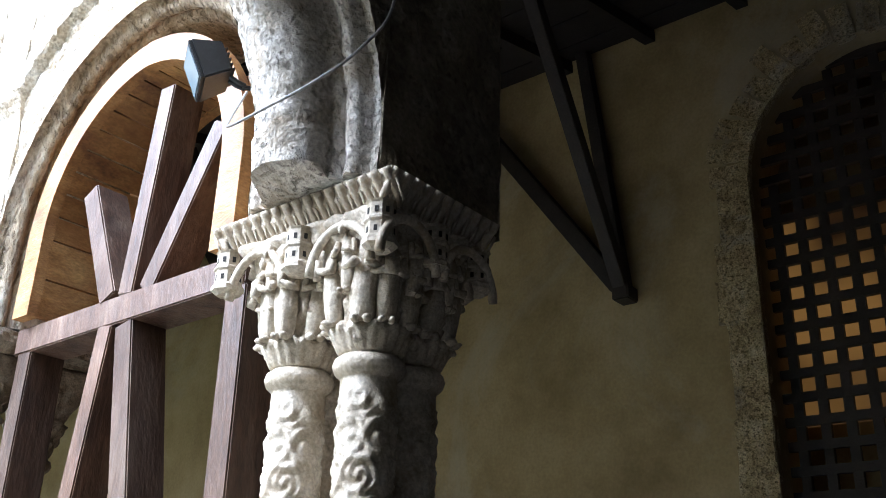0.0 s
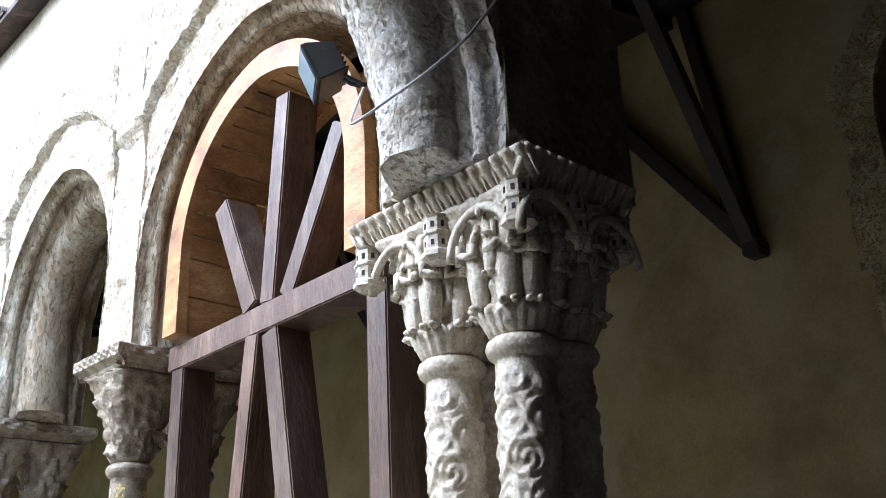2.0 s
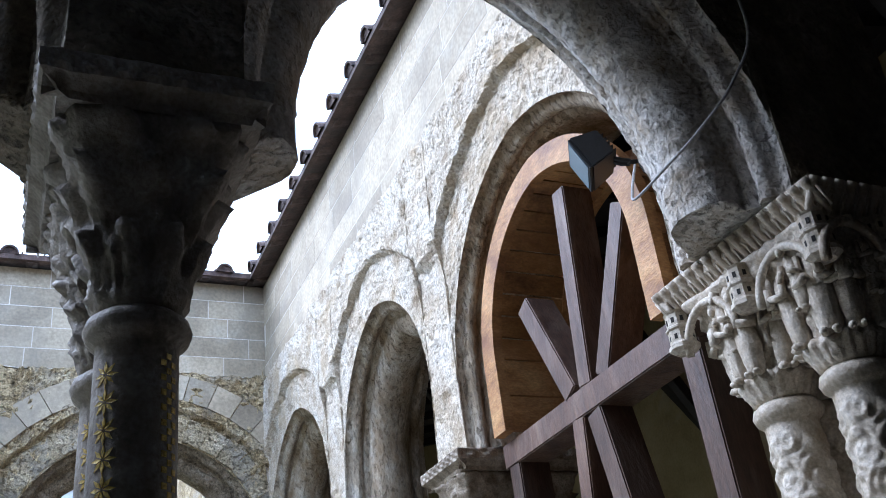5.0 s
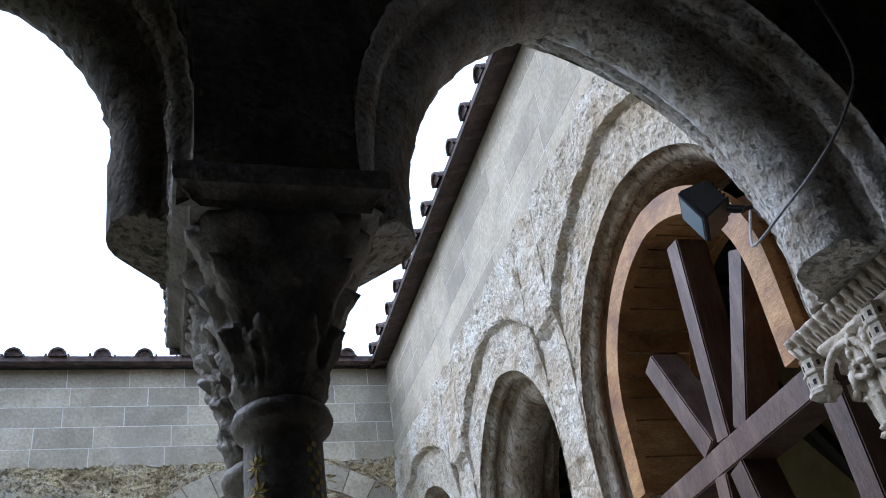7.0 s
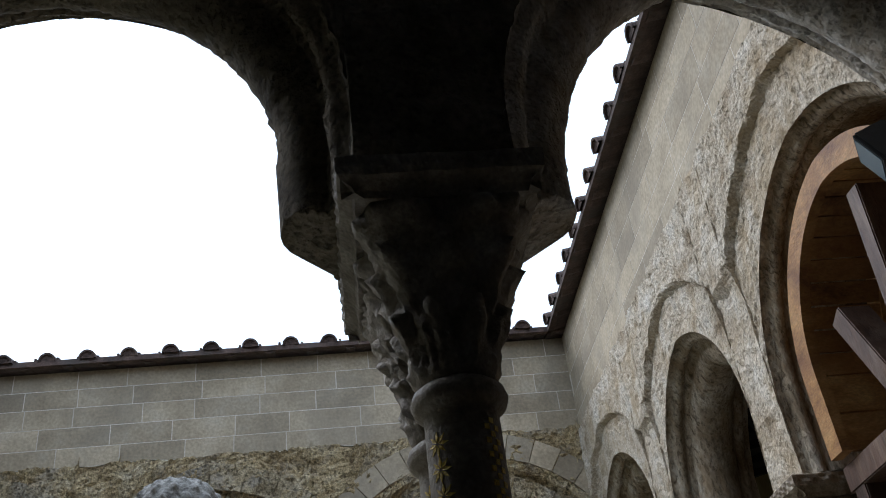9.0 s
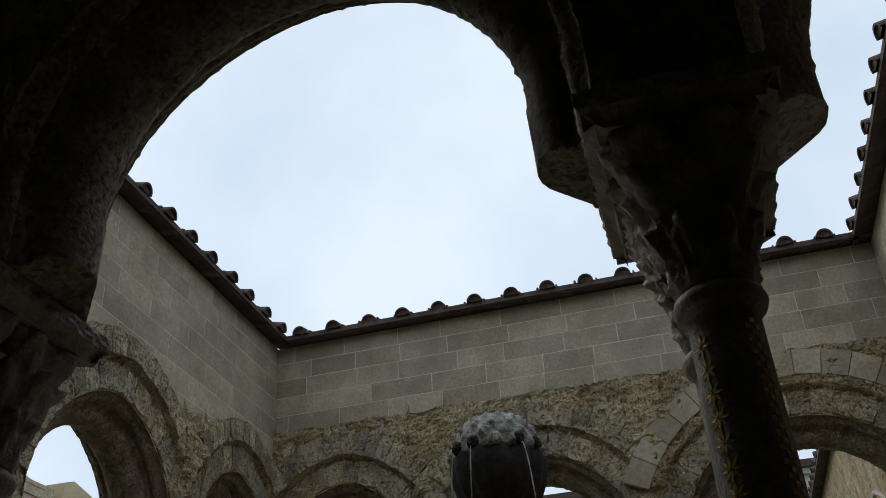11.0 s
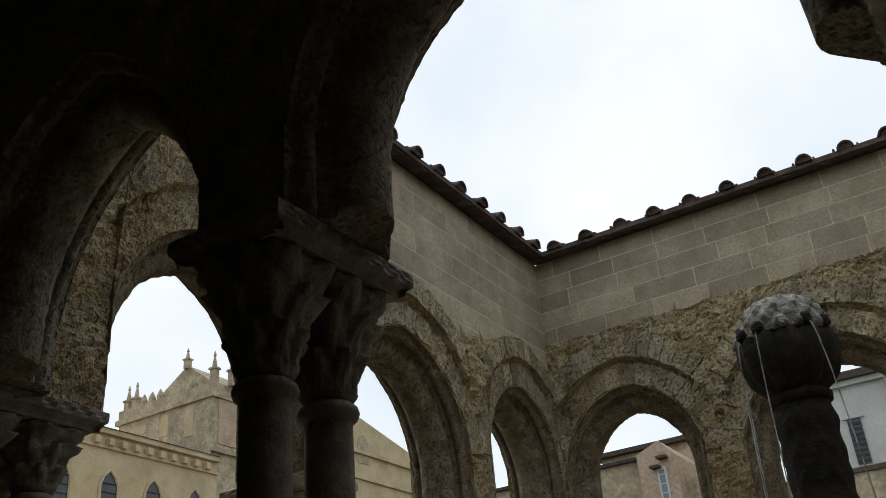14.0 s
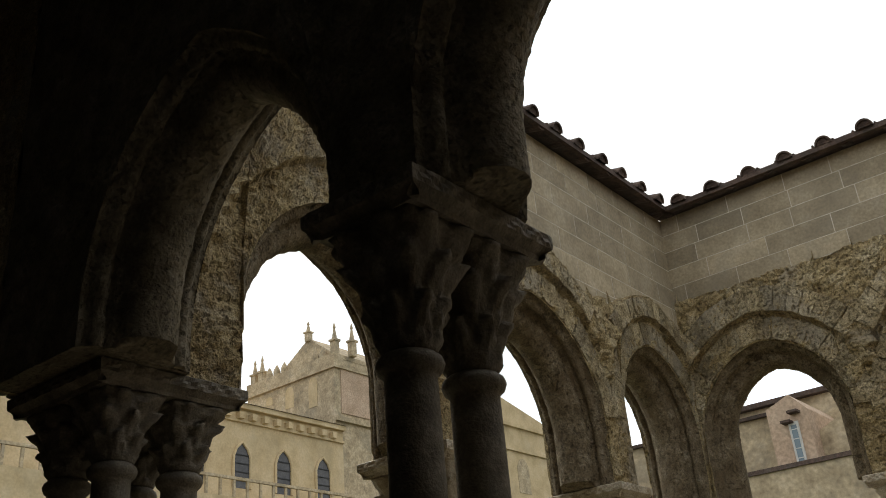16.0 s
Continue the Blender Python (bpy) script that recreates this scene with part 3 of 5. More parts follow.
def mosaic(parent, c, turns, seed, label):
    """Bands of gold mosaic set flush into a shaft: one of eight-petalled stars, the others of chequered squares."""
    bm = bmesh.new()
    lo, hi = ZBASE + 0.22, ZN - 0.075

    def set_in(ang, z, spin, pts):
        t = (z - ZBASE - 0.16) / (ZN - 0.06 - ZBASE - 0.16)
        rad = 0.078 - 0.008 * t
        front, back = [], []
        for u, v in pts:
            cu, cv = u * math.cos(spin) - v * math.sin(spin), u * math.sin(spin) + v * math.cos(spin)
            b = ang + cu / rad
            for ring, q in ((front, rad + 0.0014), (back, rad - 0.004)):
                ring.append(bm.verts.new((c[0] + q * math.cos(b), c[1] + q * math.sin(b), z + cv)))
        bm.faces.new(front)
        for k in range(len(front)):
            j = (k + 1) % len(front)
            bm.faces.new((front[k], back[k], back[j], front[j]))

    for band in range(4):
        n = 30 if band % 2 == 0 else 110
        for i in range(n):
            t = i / n
            z = lo + t * (hi - lo)
            ang = 2.45 + band * math.pi / 2 + turns * (t - 1)
            if band % 2 == 0:
                for k in range(8):
                    set_in(ang, z, k * math.pi / 4, ((0.003, 0.0), (0.012, 0.0035), (0.024, 0.0), (0.012, -0.0035)))
            else:
                for j in (-1, 0, 1):
                    if (i + j) % 2:
                        set_in(ang + j * 0.17, z, 0.0, ((-0.005, -0.005), (0.005, -0.005), (0.005, 0.005), (-0.005, 0.005)))
    part("mosaic_inlay", bm, GOLD, parent, label)


def column_pair(w, u, seed, style, stone=MARBLE):
    """Twin columns across the wall with a shared carved capital and abacus."""
    rnd = random.Random(seed)
    thing = new("twin_column")
    thing.location = at(w, u, T / 2, ZBASE)
    labels = {"plain": "twin marble columns with a weathered carved leaf capital",
              "gold": "twin marble columns with gold mosaic spirals and leaf capital",
              "vine": "twin marble columns with carved vines and leaf capital"}
    tagged(thing, labels[style], "column", "columns of the arcade")
    m = turn(w)
    c0 = Vector((0, -0.135, -ZBASE))
    c1 = Vector((0, 0.135, -ZBASE))
    for c in (c0, c1):
        bm = bmesh.new()
        shaft(bm, (0, 0), style, rnd)
        sh = part("shaft", bm, stone, thing, "", True)
        sh.matrix_basis = m @ Matrix.Translation(c)
        if style == "gold":
            mosaic(sh, (0, 0), 0.7, seed, "gold mosaic stars and squares in slanting bands")
    for k, c in enumerate((c0, c1)):
        bm = bmesh.new()
        bell(bm, (0, 0), (0.175, 0.165), seed + k, style != "gold" or k == 1)
        cap = part("capital", bm, stone, thing, "carved leaf capital, dusty grey", True)
        cap.matrix_basis = m @ Matrix.Translation(c)
    bm = bmesh.new()
    abacus(bm, -0.205, 0.205, -T / 2 - 0.075, T / 2 + 0.075)
    ab = part("abacus", bm, stone, thing, "chipped abacus slab with scroll ornament", False)
    ab.matrix_basis = m @ Matrix.Translation((0, 0, -ZBASE))
    return thing


def cluster(cx, cy, seed, rich, hx=0.33, xs=(-0.15, 0.15), ys=(-0.15, 0.15), stone=MARBLE):
    """Four columns at a corner with one broad capital."""
    rnd = random.Random(seed)
    thing = new("corner_column_cluster")
    thing.location = (cx, cy, ZBASE)
    tagged(thing, "four carved marble columns under one broad figured capital" if rich else "four marble corner columns under one broad carved capital",
           "column", "corner columns")
    k = 0
    for dx in xs:
        for dy in ys:
            k += 1
            bm = bmesh.new()
            shaft(bm, (0, 0), "vine", rnd, rich)
            sh = part("shaft", bm, stone, thing, "shaft carved with vine scrolls" if rich else "", True)
            rise = 1.0 if rich else (ZN + 0.09 - ZBASE) / (ZN - ZBASE)
            sh.matrix_basis = Matrix.Translation((dx, dy, -ZBASE * rise)) @ Matrix.Diagonal((1, 1, rise, 1))
            half = (min(hx - abs(dx) - 0.01, 0.17), 0.165) if rich else (0.15, 0.15)
            bm = bmesh.new()
            bell(bm, (0, 0), half, seed + k, not rich)
            cp = part("capital", bm, stone, thing, "capital carved with small robed figures" if rich else "carved leaf capital", True)
            low = 1.0 if rich else 1 - 0.09 / (ZB - 0.085 - ZN)
            cp.matrix_basis = Matrix.Translation((dx, dy, (ZB - 0.085) * (1 - low) - ZBASE)) @ Matrix.Diagonal((1, 1, low, 1))
            if not rich:
                continue
            bm = bmesh.new()
            basket(bm)
            part("leaf_ring", bm, stone, cp, "", True)
            for q in range(8):
                a = math.pi * (q + rnd.uniform(0.35, 0.65)) / 4
                big = q % 2 == 0
                m = max(abs(math.cos(a)) / half[0], abs(math.sin(a)) / half[1])
                bm = bmesh.new()
                figure(bm, max(0.02, 0.66 / m - 0.094), rnd.uniform(1.05, 1.2), rnd.uniform(-1, 1), q % 3 != 1)
                rough(bm, 0.0025, 45, k + q)
                fg = part("figure", bm, stone, cp, "", True)
                fg.matrix_basis = pose(0.094 * math.cos(a), 0.094 * math.sin(a), ZN + 0.064, 0, 0, math.degrees(a) + rnd.uniform(-12, 12))
            for q in range(4):
                a = math.pi * q / 2 + rnd.uniform(-0.1, 0.1)
                m = max(abs(math.cos(a)) / half[0], abs(math.sin(a)) / half[1])
                bm = bmesh.new()
                figure(bm, 0.02, 0.82, rnd.uniform(-1, 1), False)
                fg = part("figure", bm, stone, cp, "", True)
                fg.matrix_basis = pose(0.70 / m * math.cos(a), 0.70 / m * math.sin(a), ZN + 0.14, 0, 0, math.degrees(a))
    bm = bmesh.new()
    back = 0.014 if rich else 0.0
    abacus(bm, -hx + back, hx - back, -0.34 + back, 0.34 - back, 0.0 if rich else 0.006)
    ab = part("abacus", bm, stone, thing, "abacus slab with a row of tongue leaves" if rich else "worn abacus slab", False)
    ab.matrix_basis = Matrix.Translation((0, 0, -ZBASE))
    if rich:
        abacus_tongues(ab, -hx, hx, -0.34, 0.34, 0.04)
    if rich:
        for tx, ty in ((-hx + 0.02, -0.30), (-hx + 0.02, 0.0), (-hx + 0.02, 0.30), (0.0, -0.31), (hx - 0.02, -0.30), (hx - 0.02, 0.30)):
            bm = bmesh.new()
            lathe(bm, [(0.028, -0.012), (0.045, 0.0), (0.045, 0.012), (0.038, 0.02), (0.038, 0.055), (0.043, 0.06), (0.043, 0.066), (0.037, 0.07), (0.037, 0.105), (0.042, 0.112)], 8, (0, 0, 0))
            tw = part("turret", bm, stone, thing, "small carved turret with openings")
            tw.matrix_basis = Matrix.Translation((tx * 0.94, ty * 0.94, ZB - 0.205 - ZBASE))
            # Thin dark plates, in the fountain's stone, stand for shade in hollow openings.
            for z in (0.028, 0.078):
                for q in range(8):
                    bm = bmesh.new()
                    box(bm, (0.0335, -0.0045, z), (0.0358, 0.0045, z + 0.015), pose(0, 0, 0, 0, 0, 22.5 + 45 * q))
                    part("opening", bm, FOUNTAIN, tw, "dark plate standing for a shaded turret opening")
        for tx, ty, dx, dy in ((-hx + 0.025, -0.155, 0, 1), (-hx + 0.025, 0.155, 0, 1), (0.12, -0.315, 1, 0), (-0.12, -0.315, 1, 0)):
            bm = bmesh.new()
            pts = [(tx + dx * 0.105 * math.cos(a), ty + dy * 0.105 * math.cos(a), ZB - 0.235 + 0.115 * math.sin(a)) for a in [math.pi * i / 12 for i in range(13)]]
            tube(bm, pts, 0.013, 6)
            ar = part("blind_arch", bm, stone, thing, "", True)
            ar.matrix_basis = Matrix.Translation((0, 0, -ZBASE))
    return thing


cluster(S + 0.152, -0.235, 11, True, 0.222, (-0.062, 0.09), (-0.15, 0.10))
# Gallery-side columns take the shade-coloured marble.
cluster(-0.25, -0.03, 12, False, stone=SHADE_MARBLE)
cluster(S + T / 2, YF + T / 2, 13, False)
cluster(-T / 2, YF + T / 2, 14, False)
column_pair("N", COLS["N"][1], 21, "gold", HALF_SHADE_MARBLE)
column_pair("N", COLS["N"][0], 22, "plain", SHADE_MARBLE)
column_pair("R", COLS["R"][0], 23, "gold", BROWN_MARBLE)
column_pair("R", COLS["R"][1], 24, "plain", BROWN_MARBLE)
for i, w in enumerate("FL"):
    for j, u in enumerate(COLS[w]):
        column_pair(w, u, 31 + i * 2 + j, "plain")
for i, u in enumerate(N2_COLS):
    column_pair("N", u, 41 + i, "plain", SHADE_MARBLE)
for i, u in enumerate(R2_COLS):
    column_pair("R", u, 51 + i, "plain")


# ---- ashlar facing above the arches ----
def ashlar(w, wall, spans, grow, end, seed):
    """Grey squared blocks in courses, cut to the line of the older masonry below."""
    rnd = random.Random(seed)
    bound = facing_line(w, spans, grow)
    low = 4.0
    bm = bmesh.new()
    n = int(end / 0.04)
    prev = None
    for i in range(n + 1):
        u = end * i / n
        z0 = min(max(bound(u), low) - 0.01, ZT - 0.001)
        cur = [bm.verts.new(at(w, u, d, z)) for d, z in ((-0.0055, z0), (-0.0055, ZT), (0.03, ZT), (0.03, z0))]
        if prev:
            for a in range(4):
                b = (a + 1) % 4
                bm.faces.new((prev[a], cur[a], cur[b], prev[b]))
        prev = cur
    bmesh.ops.recalc_face_normals(bm, faces=bm.faces)
    part("mortar_bed", bm, MORTAR, wall, "pale mortar between the blocks")
    z = ZT
    row = 0
    while z > low:
        hgt = rnd.uniform(0.155, 0.185)
        u = -rnd.uniform(0.05, 0.4)
        while u < end:
            ln = rnd.uniform(0.36, 0.56)
            a, b = max(u + 0.0035, 0.002), min(u + ln - 0.0035, end - 0.002)
            u += ln
            if b - a < 0.05:
                continue
            us = [a + (b - a) * k / 4 for k in range(5)]
            bot = [max(z - hgt + 0.007, max(bound(x), low) - 0.008) for x in us]
            if min(bot) > z - 0.03:
                continue
            bot = [min(q, z - 0.004) for q in bot]
            bm = bmesh.new()
            pr = -0.0061 - rnd.uniform(0, 0.0009)
            pts = [(x, q) for x, q in zip(us, bot)] + [(b, z), (a, z)]
            f = [bm.verts.new(at(w, x, pr, q)) for x, q in pts]
            g = [bm.verts.new(at(w, x, 0.01, q)) for x, q in pts]
            bm.faces.new(f)
            for k in range(len(f)):
                j = (k + 1) % len(f)
                bm.faces.new((f[k], g[k], g[j], f[j]))
            bmesh.ops.recalc_face_normals(bm, faces=bm.faces)
            part("block", bm, ASHLAR, wall)
        z -= hgt
        row += 1


ashlar("F", f_wall, F_SPANS, 0.50, S, 1)
ashlar("R", r_wall, R_SPANS, 0.52, YF, 2)
ashlar("L", l_wall, L_SPANS, 0.42, YF, 3)


def voussoirs(w, wall, span, g0, g1, proud, material, count, seed, lo_z):
    """Wedge stones round an arch."""
    rnd = random.Random(seed)
    inner = arch_path(*span, CROWN[w], 40, g0)
    outer = arch_path(*span, CROWN[w], 40, g1)
    idx = [i for i in range(len(inner)) if inner[i][0][1] > lo_z]
    step = max(1, len(idx) // count)
    for k in range(0, len(idx) - step, step):
        i, j = idx[k], idx[k + step]
        bm = bmesh.new()
        quad = []
        for path, order in ((inner, (i, j)), (outer, (j, i))):
            for q in order:
                quad.append(path[q][0])
        cu, cz = sum(q[0] for q in quad) / 4, sum(q[1] for q in quad) / 4
        quad = [(cu + (u - cu) * 0.965, cz + (z - cz) * 0.965) for u, z in quad]
        pr = -proud - rnd.uniform(0, 0.006)
        f = [bm.verts.new(at(w, u, pr, z)) for u, z in quad]
        g = [bm.verts.new(at(w, u, 0.02, z)) for u, z in quad]
        bm.faces.new(f)
        for a in range(4):
            b = (a + 1) % 4
            bm.faces.new((f[a], g[a], g[b], f[b]))
        if material is ROUGH_BLOCK:
            bmesh.ops.subdivide_edges(bm, edges=bm.edges[:], cuts=2, use_grid_fill=True)
            rough(bm, 0.011, 11, rnd.random() * 9)
        bmesh.ops.recalc_face_normals(bm, faces=bm.faces)
        part("voussoir", bm, material, wall)


voussoirs("F", f_wall, F_SPANS[2], 0.30, 0.50, 0.056, ASHLAR, 13, 5, 3.5)
for i, span in enumerate(F_SPANS):
    voussoirs("F", f_wall, span, 0.012, 0.19, 0.008, ROUGH_BLOCK, 15, 60 + i, 3.2)
    if i < 2:
        voussoirs("F", f_wall, span, 0.225, 0.43, 0.058, ROUGH_BLOCK, 13, 80 + i, 3.75)
for i, span in enumerate(L_SPANS[1:]):
    voussoirs("L", l_wall, span, 0.012, 0.19, 0.008, ROUGH_BLOCK, 15, 70 + i, 3.2)
    voussoirs("L", l_wall, span, 0.225, 0.38, 0.056, ROUGH_BLOCK, 13, 90 + i, 3.85)


# ---- roofs, eaves and ceilings ----
def tile_mesh(name, length, r, concave):
    bm = bmesh.new()
    seg = 8
    rows = []
    for x, sc in ((0.0, 1.0), (length, 0.86)):
        for rr in (r, r - 0.014):
            rows.append([bm.verts.new((x, rr * sc * math.cos(math.pi * i / seg), rr * sc * math.sin(math.pi * i / seg) * (-1 if concave else 1))) for i in range(seg + 1)])
    o0, i0, o1, i1 = rows
    for k in range(seg):
        bm.faces.new((o0[k], o0[k + 1], o1[k + 1], o1[k]))
        bm.faces.new((i0[k], i1[k], i1[k + 1], i0[k + 1]))
        bm.faces.new((o0[k], i0[k], i0[k + 1], o0[k + 1]))
    if not concave:
        bm.faces.new([bm.verts.new(v.co + Vector((0.015, 0, 0))) for v in i0])
    bmesh.ops.recalc_face_normals(bm, faces=bm.faces)
    me = bpy.data.meshes.new(name)
    bm.to_mesh(me)
    bm.free()
    me.materials.append(TILE)
    return me


COVER, PAN = tile_mesh("cover_tile", 0.42, 0.066, False), tile_mesh("pan_tile", 0.42, 0.085, True)
SLOPE = 13.0


def roof(name, w, u_from, u_to, depth, label, seed, rows_n=2, first=0.29, pitch=0.314):
    """Sloping roof over an arcade wall, with barrel tiles along its eave."""
    rnd = random.Random(seed)
    bm = bmesh.new()
    t = math.tan(radians(SLOPE))
    lo = [at(w, u, d, ZT + 0.005 + (d + 0.10) * t) for u in (u_from, u_to) for d in (-0.10, depth)]
    hi = [p + Vector((0, 0, 0.035)) for p in lo]
    a = [bm.verts.new(p) for p in lo]
    b = [bm.verts.new(p) for p in hi]
    for q in ((a[0], a[1], a[3], a[2]), (b[0], b[2], b[3], b[1]), (a[0], a[2], b[2], b[0]), (a[1], b[1], b[3], a[3]), (a[0], b[0], b[1], a[1]), (a[2], a[3], b[3], b[2])):
        bm.faces.new(q)
    bmesh.ops.recalc_face_normals(bm, faces=bm.faces)
    rf = part(name, bm, TILE)
    tagged(rf, label, "roof", kind="structure")
    bm = bmesh.new()
    ends = [at(w, u_from, -0.145, ZT - 0.002), at(w, u_to, -0.10, ZT + 0.042)]
    box(bm, [min(a[i], b[i]) for i in range(3) for a, b in [ends]], [max(a[i], b[i]) for i in range(3) for a, b in [ends]])
    part("eave_board", bm, TILE, rf, "dark straight eave board")
    u = u_from + first
    while u < u_to - 0.05:
        for me, du, dz, nm in ((COVER, 0.0, 0.042, "cover_tile"), (PAN, pitch / 2, 0.07, "pan_tile")):
            for k in range(rows_n):
                d = (-0.17 if nm == "cover_tile" else -0.135) + k * 0.36 + rnd.uniform(-0.012, 0.012)
                p = at(w, u + du + rnd.uniform(-0.01, 0.01), d, ZT + 0.005 + (d + 0.10) * t + dz + 0.012 * (k > 0))
                ob = new(nm, me)
                o, al, ow = WALLS[w]
                ax = Vector((ow[0], ow[1], t)).normalized()
                ay = Vector((al[0], al[1], 0))
                az = ax.cross(ay)
                if az.z < 0:
                    ay, az = -ay, -az
                ob.parent = rf
                ob.matrix_basis = Matrix.Translation(p) @ Matrix((ax, ay, az)).transposed().to_4x4() @ pose(0, 0, 0, rnd.uniform(-2, 2), rnd.uniform(-1.5, 1.5), rnd.uniform(-2, 2))
        u += pitch
    return rf


roof("roof_south", "F", -0.02, S + 0.02, 0.75, "weathered barrel tile coping over the arcade", 1)
roof("roof_west", "L", -0.02, YF + 0.02, 0.75, "weathered barrel tile coping over the arcade", 2)
roof("roof_east", "R", -5.0, YF + 9.2, 4.35, "barrel tile lean-to roof over the gallery", 3, 2)
roof("roof_north", "N", -6.2, S + 0.02, 4.35, "barrel tile lean-to roof over the gallery", 4, 1)

# ---- galleries ----
XW, YW = 9.3, -4.75       # outer walls of the two galleries


def slab(name, lo, hi, material, label, category):
    bm = bmesh.new()
    box(bm, lo, hi)
    return tagged(part(name, bm, material), label, category, kind="structure")


# outer wall with the arched, latticed opening
LY, LHW, LTOP, LSPR, LSILL = -0.70, 0.84, 5.58, 4.70, 1.2
bm = bmesh.new()


def lattice_edge(n=20):
    h = LTOP - LSPR
    r = (h * h + LHW * LHW) / (2 * LHW)
    e = math.acos((r - LHW) / r)
    pts = [(LY - LHW, LSILL), (LY - LHW, LSPR)]
    pts += [(LY - LHW + r - r * math.cos(e * i / n), LSPR + r * math.sin(e * i / n)) for i in range(1, n + 1)]
    return pts + [(2 * LY - a, b) for a, b in reversed(pts[:-1])]


ys = lattice_edge()
for x in (XW, XW + 0.5):
    strips = [(-5.2, 6.6, 0.0)]
    pts = [(-5.2, 0.0), (LY - LHW, 0.0)]
    cols = [(-5.2, 0.0), (LY - LHW - 0.001, 0.0)] + ys + [(LY + LHW + 0.001, 0.0), (15.0, 0.0)]
    prev = None
    for (y, z) in cols:
        cur = (bm.verts.new((x, y, z)), bm.verts.new((x, y, 6.6)))
        if prev:
            bm.faces.new((prev[0], cur[0], cur[1], prev[1]))
        prev = cur
    bm.faces.new([bm.verts.new((x, y, z)) for y, z in ((LY - LHW, 0), (LY + LHW, 0), (LY + LHW, LSILL), (LY - LHW, LSILL))])
for (ya, za), (yb, zb) in zip(ys, ys[1:]):
    bm.faces.new([bm.verts.new(p) for p in ((XW, ya, za), (XW + 0.5, ya, za), (XW + 0.5, yb, zb), (XW, yb, zb))])
bmesh.ops.remove_doubles(bm, verts=bm.verts, dist=0.0001)
bmesh.ops.recalc_face_normals(bm, faces=bm.faces)
gal_wall = tagged(part("wall_gallery", bm, PLASTER), "stained unseen back wall of the gallery, coloured dark to cut bounce light", "wall", kind="structure")
# rough stones round the opening
rnd = random.Random(5)
edge = lattice_edge(9)
for (ya, za), (yb, zb) in zip(edge[1:], edge[2:]):
    parts_n = 1
    bm = bmesh.new()
    ny, nz = -(zb - za), (yb - ya)
    ln = math.hypot(ny, nz) or 1
    ny, nz = ny / ln, nz / ln
    wdt = rnd.uniform(0.22, 0.36)
    f = [(ya, za), (yb, zb), (yb + ny * wdt, zb + nz * wdt), (ya + ny * wdt, za + nz * wdt)]
    va = [bm.verts.new((XW - 0.015 - rnd.uniform(0, 0.01), y, z)) for y, z in f]
    vb = [bm.verts.new((XW + 0.05, y, z)) for y, z in f]
    bm.faces.new(va)
    for a in range(4):
        b = (a + 1) % 4
        bm.faces.new((va[a], vb[a], vb[b], va[b]))
    bmesh.ops.subdivide_edges(bm, edges=bm.edges[:], cuts=3, use_grid_fill=True)
    rough(bm, 0.012, 8, rnd.random() * 9)
    bmesh.ops.recalc_face_normals(bm, faces=bm.faces)
    part("surround_stone", bm, OLD_STONE, gal_wall)
for side in (-1, 1):
    z = LSILL
    while z < LSPR:
        h = rnd.uniform(0.22, 0.36)
        wd = rnd.uniform(0.16, 0.34)
        bm = bmesh.new()
        y0 = LY + side * LHW
        box(bm, (XW - 0.02 - rnd.uniform(0, 0.01), min(y0, y0 + side * wd), z + 0.006), (XW + 0.05, max(y0, y0 + side * wd), min(z + h, LSPR)))
        bmesh.ops.subdivide_edges(bm, edges=bm.edges[:], cuts=3, use_grid_fill=True)
        rough(bm, 0.012, 8, rnd.random() * 9)
        part("surround_stone", bm, OLD_STONE, gal_wall)
        z += h

grille = new("lattice_screen")
grille.location = (XW + 0.22, LY, LSILL)
tagged(grille, "dark wooden lattice screen filling the arched opening", "screen")
y = -0.80
while y < LHW:
    top = min(b for a, b in ((abs(q[0] - LY - y), q[1]) for q in ys if q[1] > LSPR - 0.01) if a < 0.1)
    bm = bmesh.new()
    box(bm, (-0.02, y - 0.03, 0), (0.02, y + 0.03, top - LSILL + 0.03))
    part("lattice_bar", bm, DARKWOOD, grille)
    y += 0.155
z = 0.1625
while z < LTOP - LSILL:
    hw = max([abs(q[0] - LY) for q in ys if q[1] >= z + LSILL - 0.05] or [0.1])
    bm = bmesh.new()
    box(bm, (-0.026, -hw, z - 0.03), (0.014, hw, z + 0.03))
    part("lattice_bar", bm, DARKWOOD, grille)
    z += 0.155
# an added pane with a patchy amber glow stands for the lit room behind
glow = bpy.data.materials.new("amber_room_glow")
glow.use_nodes = True
gn, gl = glow.node_tree.nodes, glow.node_tree.links
gb = gn["Principled BSDF"]
gt = gn.new("ShaderNodeTexNoise")
gt.inputs["Scale"].default_value = 1.6
gr = gn.new("ShaderNodeValToRGB")
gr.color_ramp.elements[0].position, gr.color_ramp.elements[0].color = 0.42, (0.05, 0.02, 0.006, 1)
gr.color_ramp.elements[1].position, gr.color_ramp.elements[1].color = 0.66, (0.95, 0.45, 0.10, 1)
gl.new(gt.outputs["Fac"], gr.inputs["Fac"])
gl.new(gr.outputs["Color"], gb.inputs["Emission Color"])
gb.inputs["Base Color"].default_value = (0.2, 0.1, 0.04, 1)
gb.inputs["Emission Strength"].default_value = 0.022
bm = bmesh.new()
box(bm, (XW + 0.75, LY - 0.95, 3.15), (XW + 0.78, LY + 0.92, 4.75))
tagged(part("room_glow_pane", bm, glow), "glowing amber pane standing for the lit room behind the lattice", "window", kind="structure")
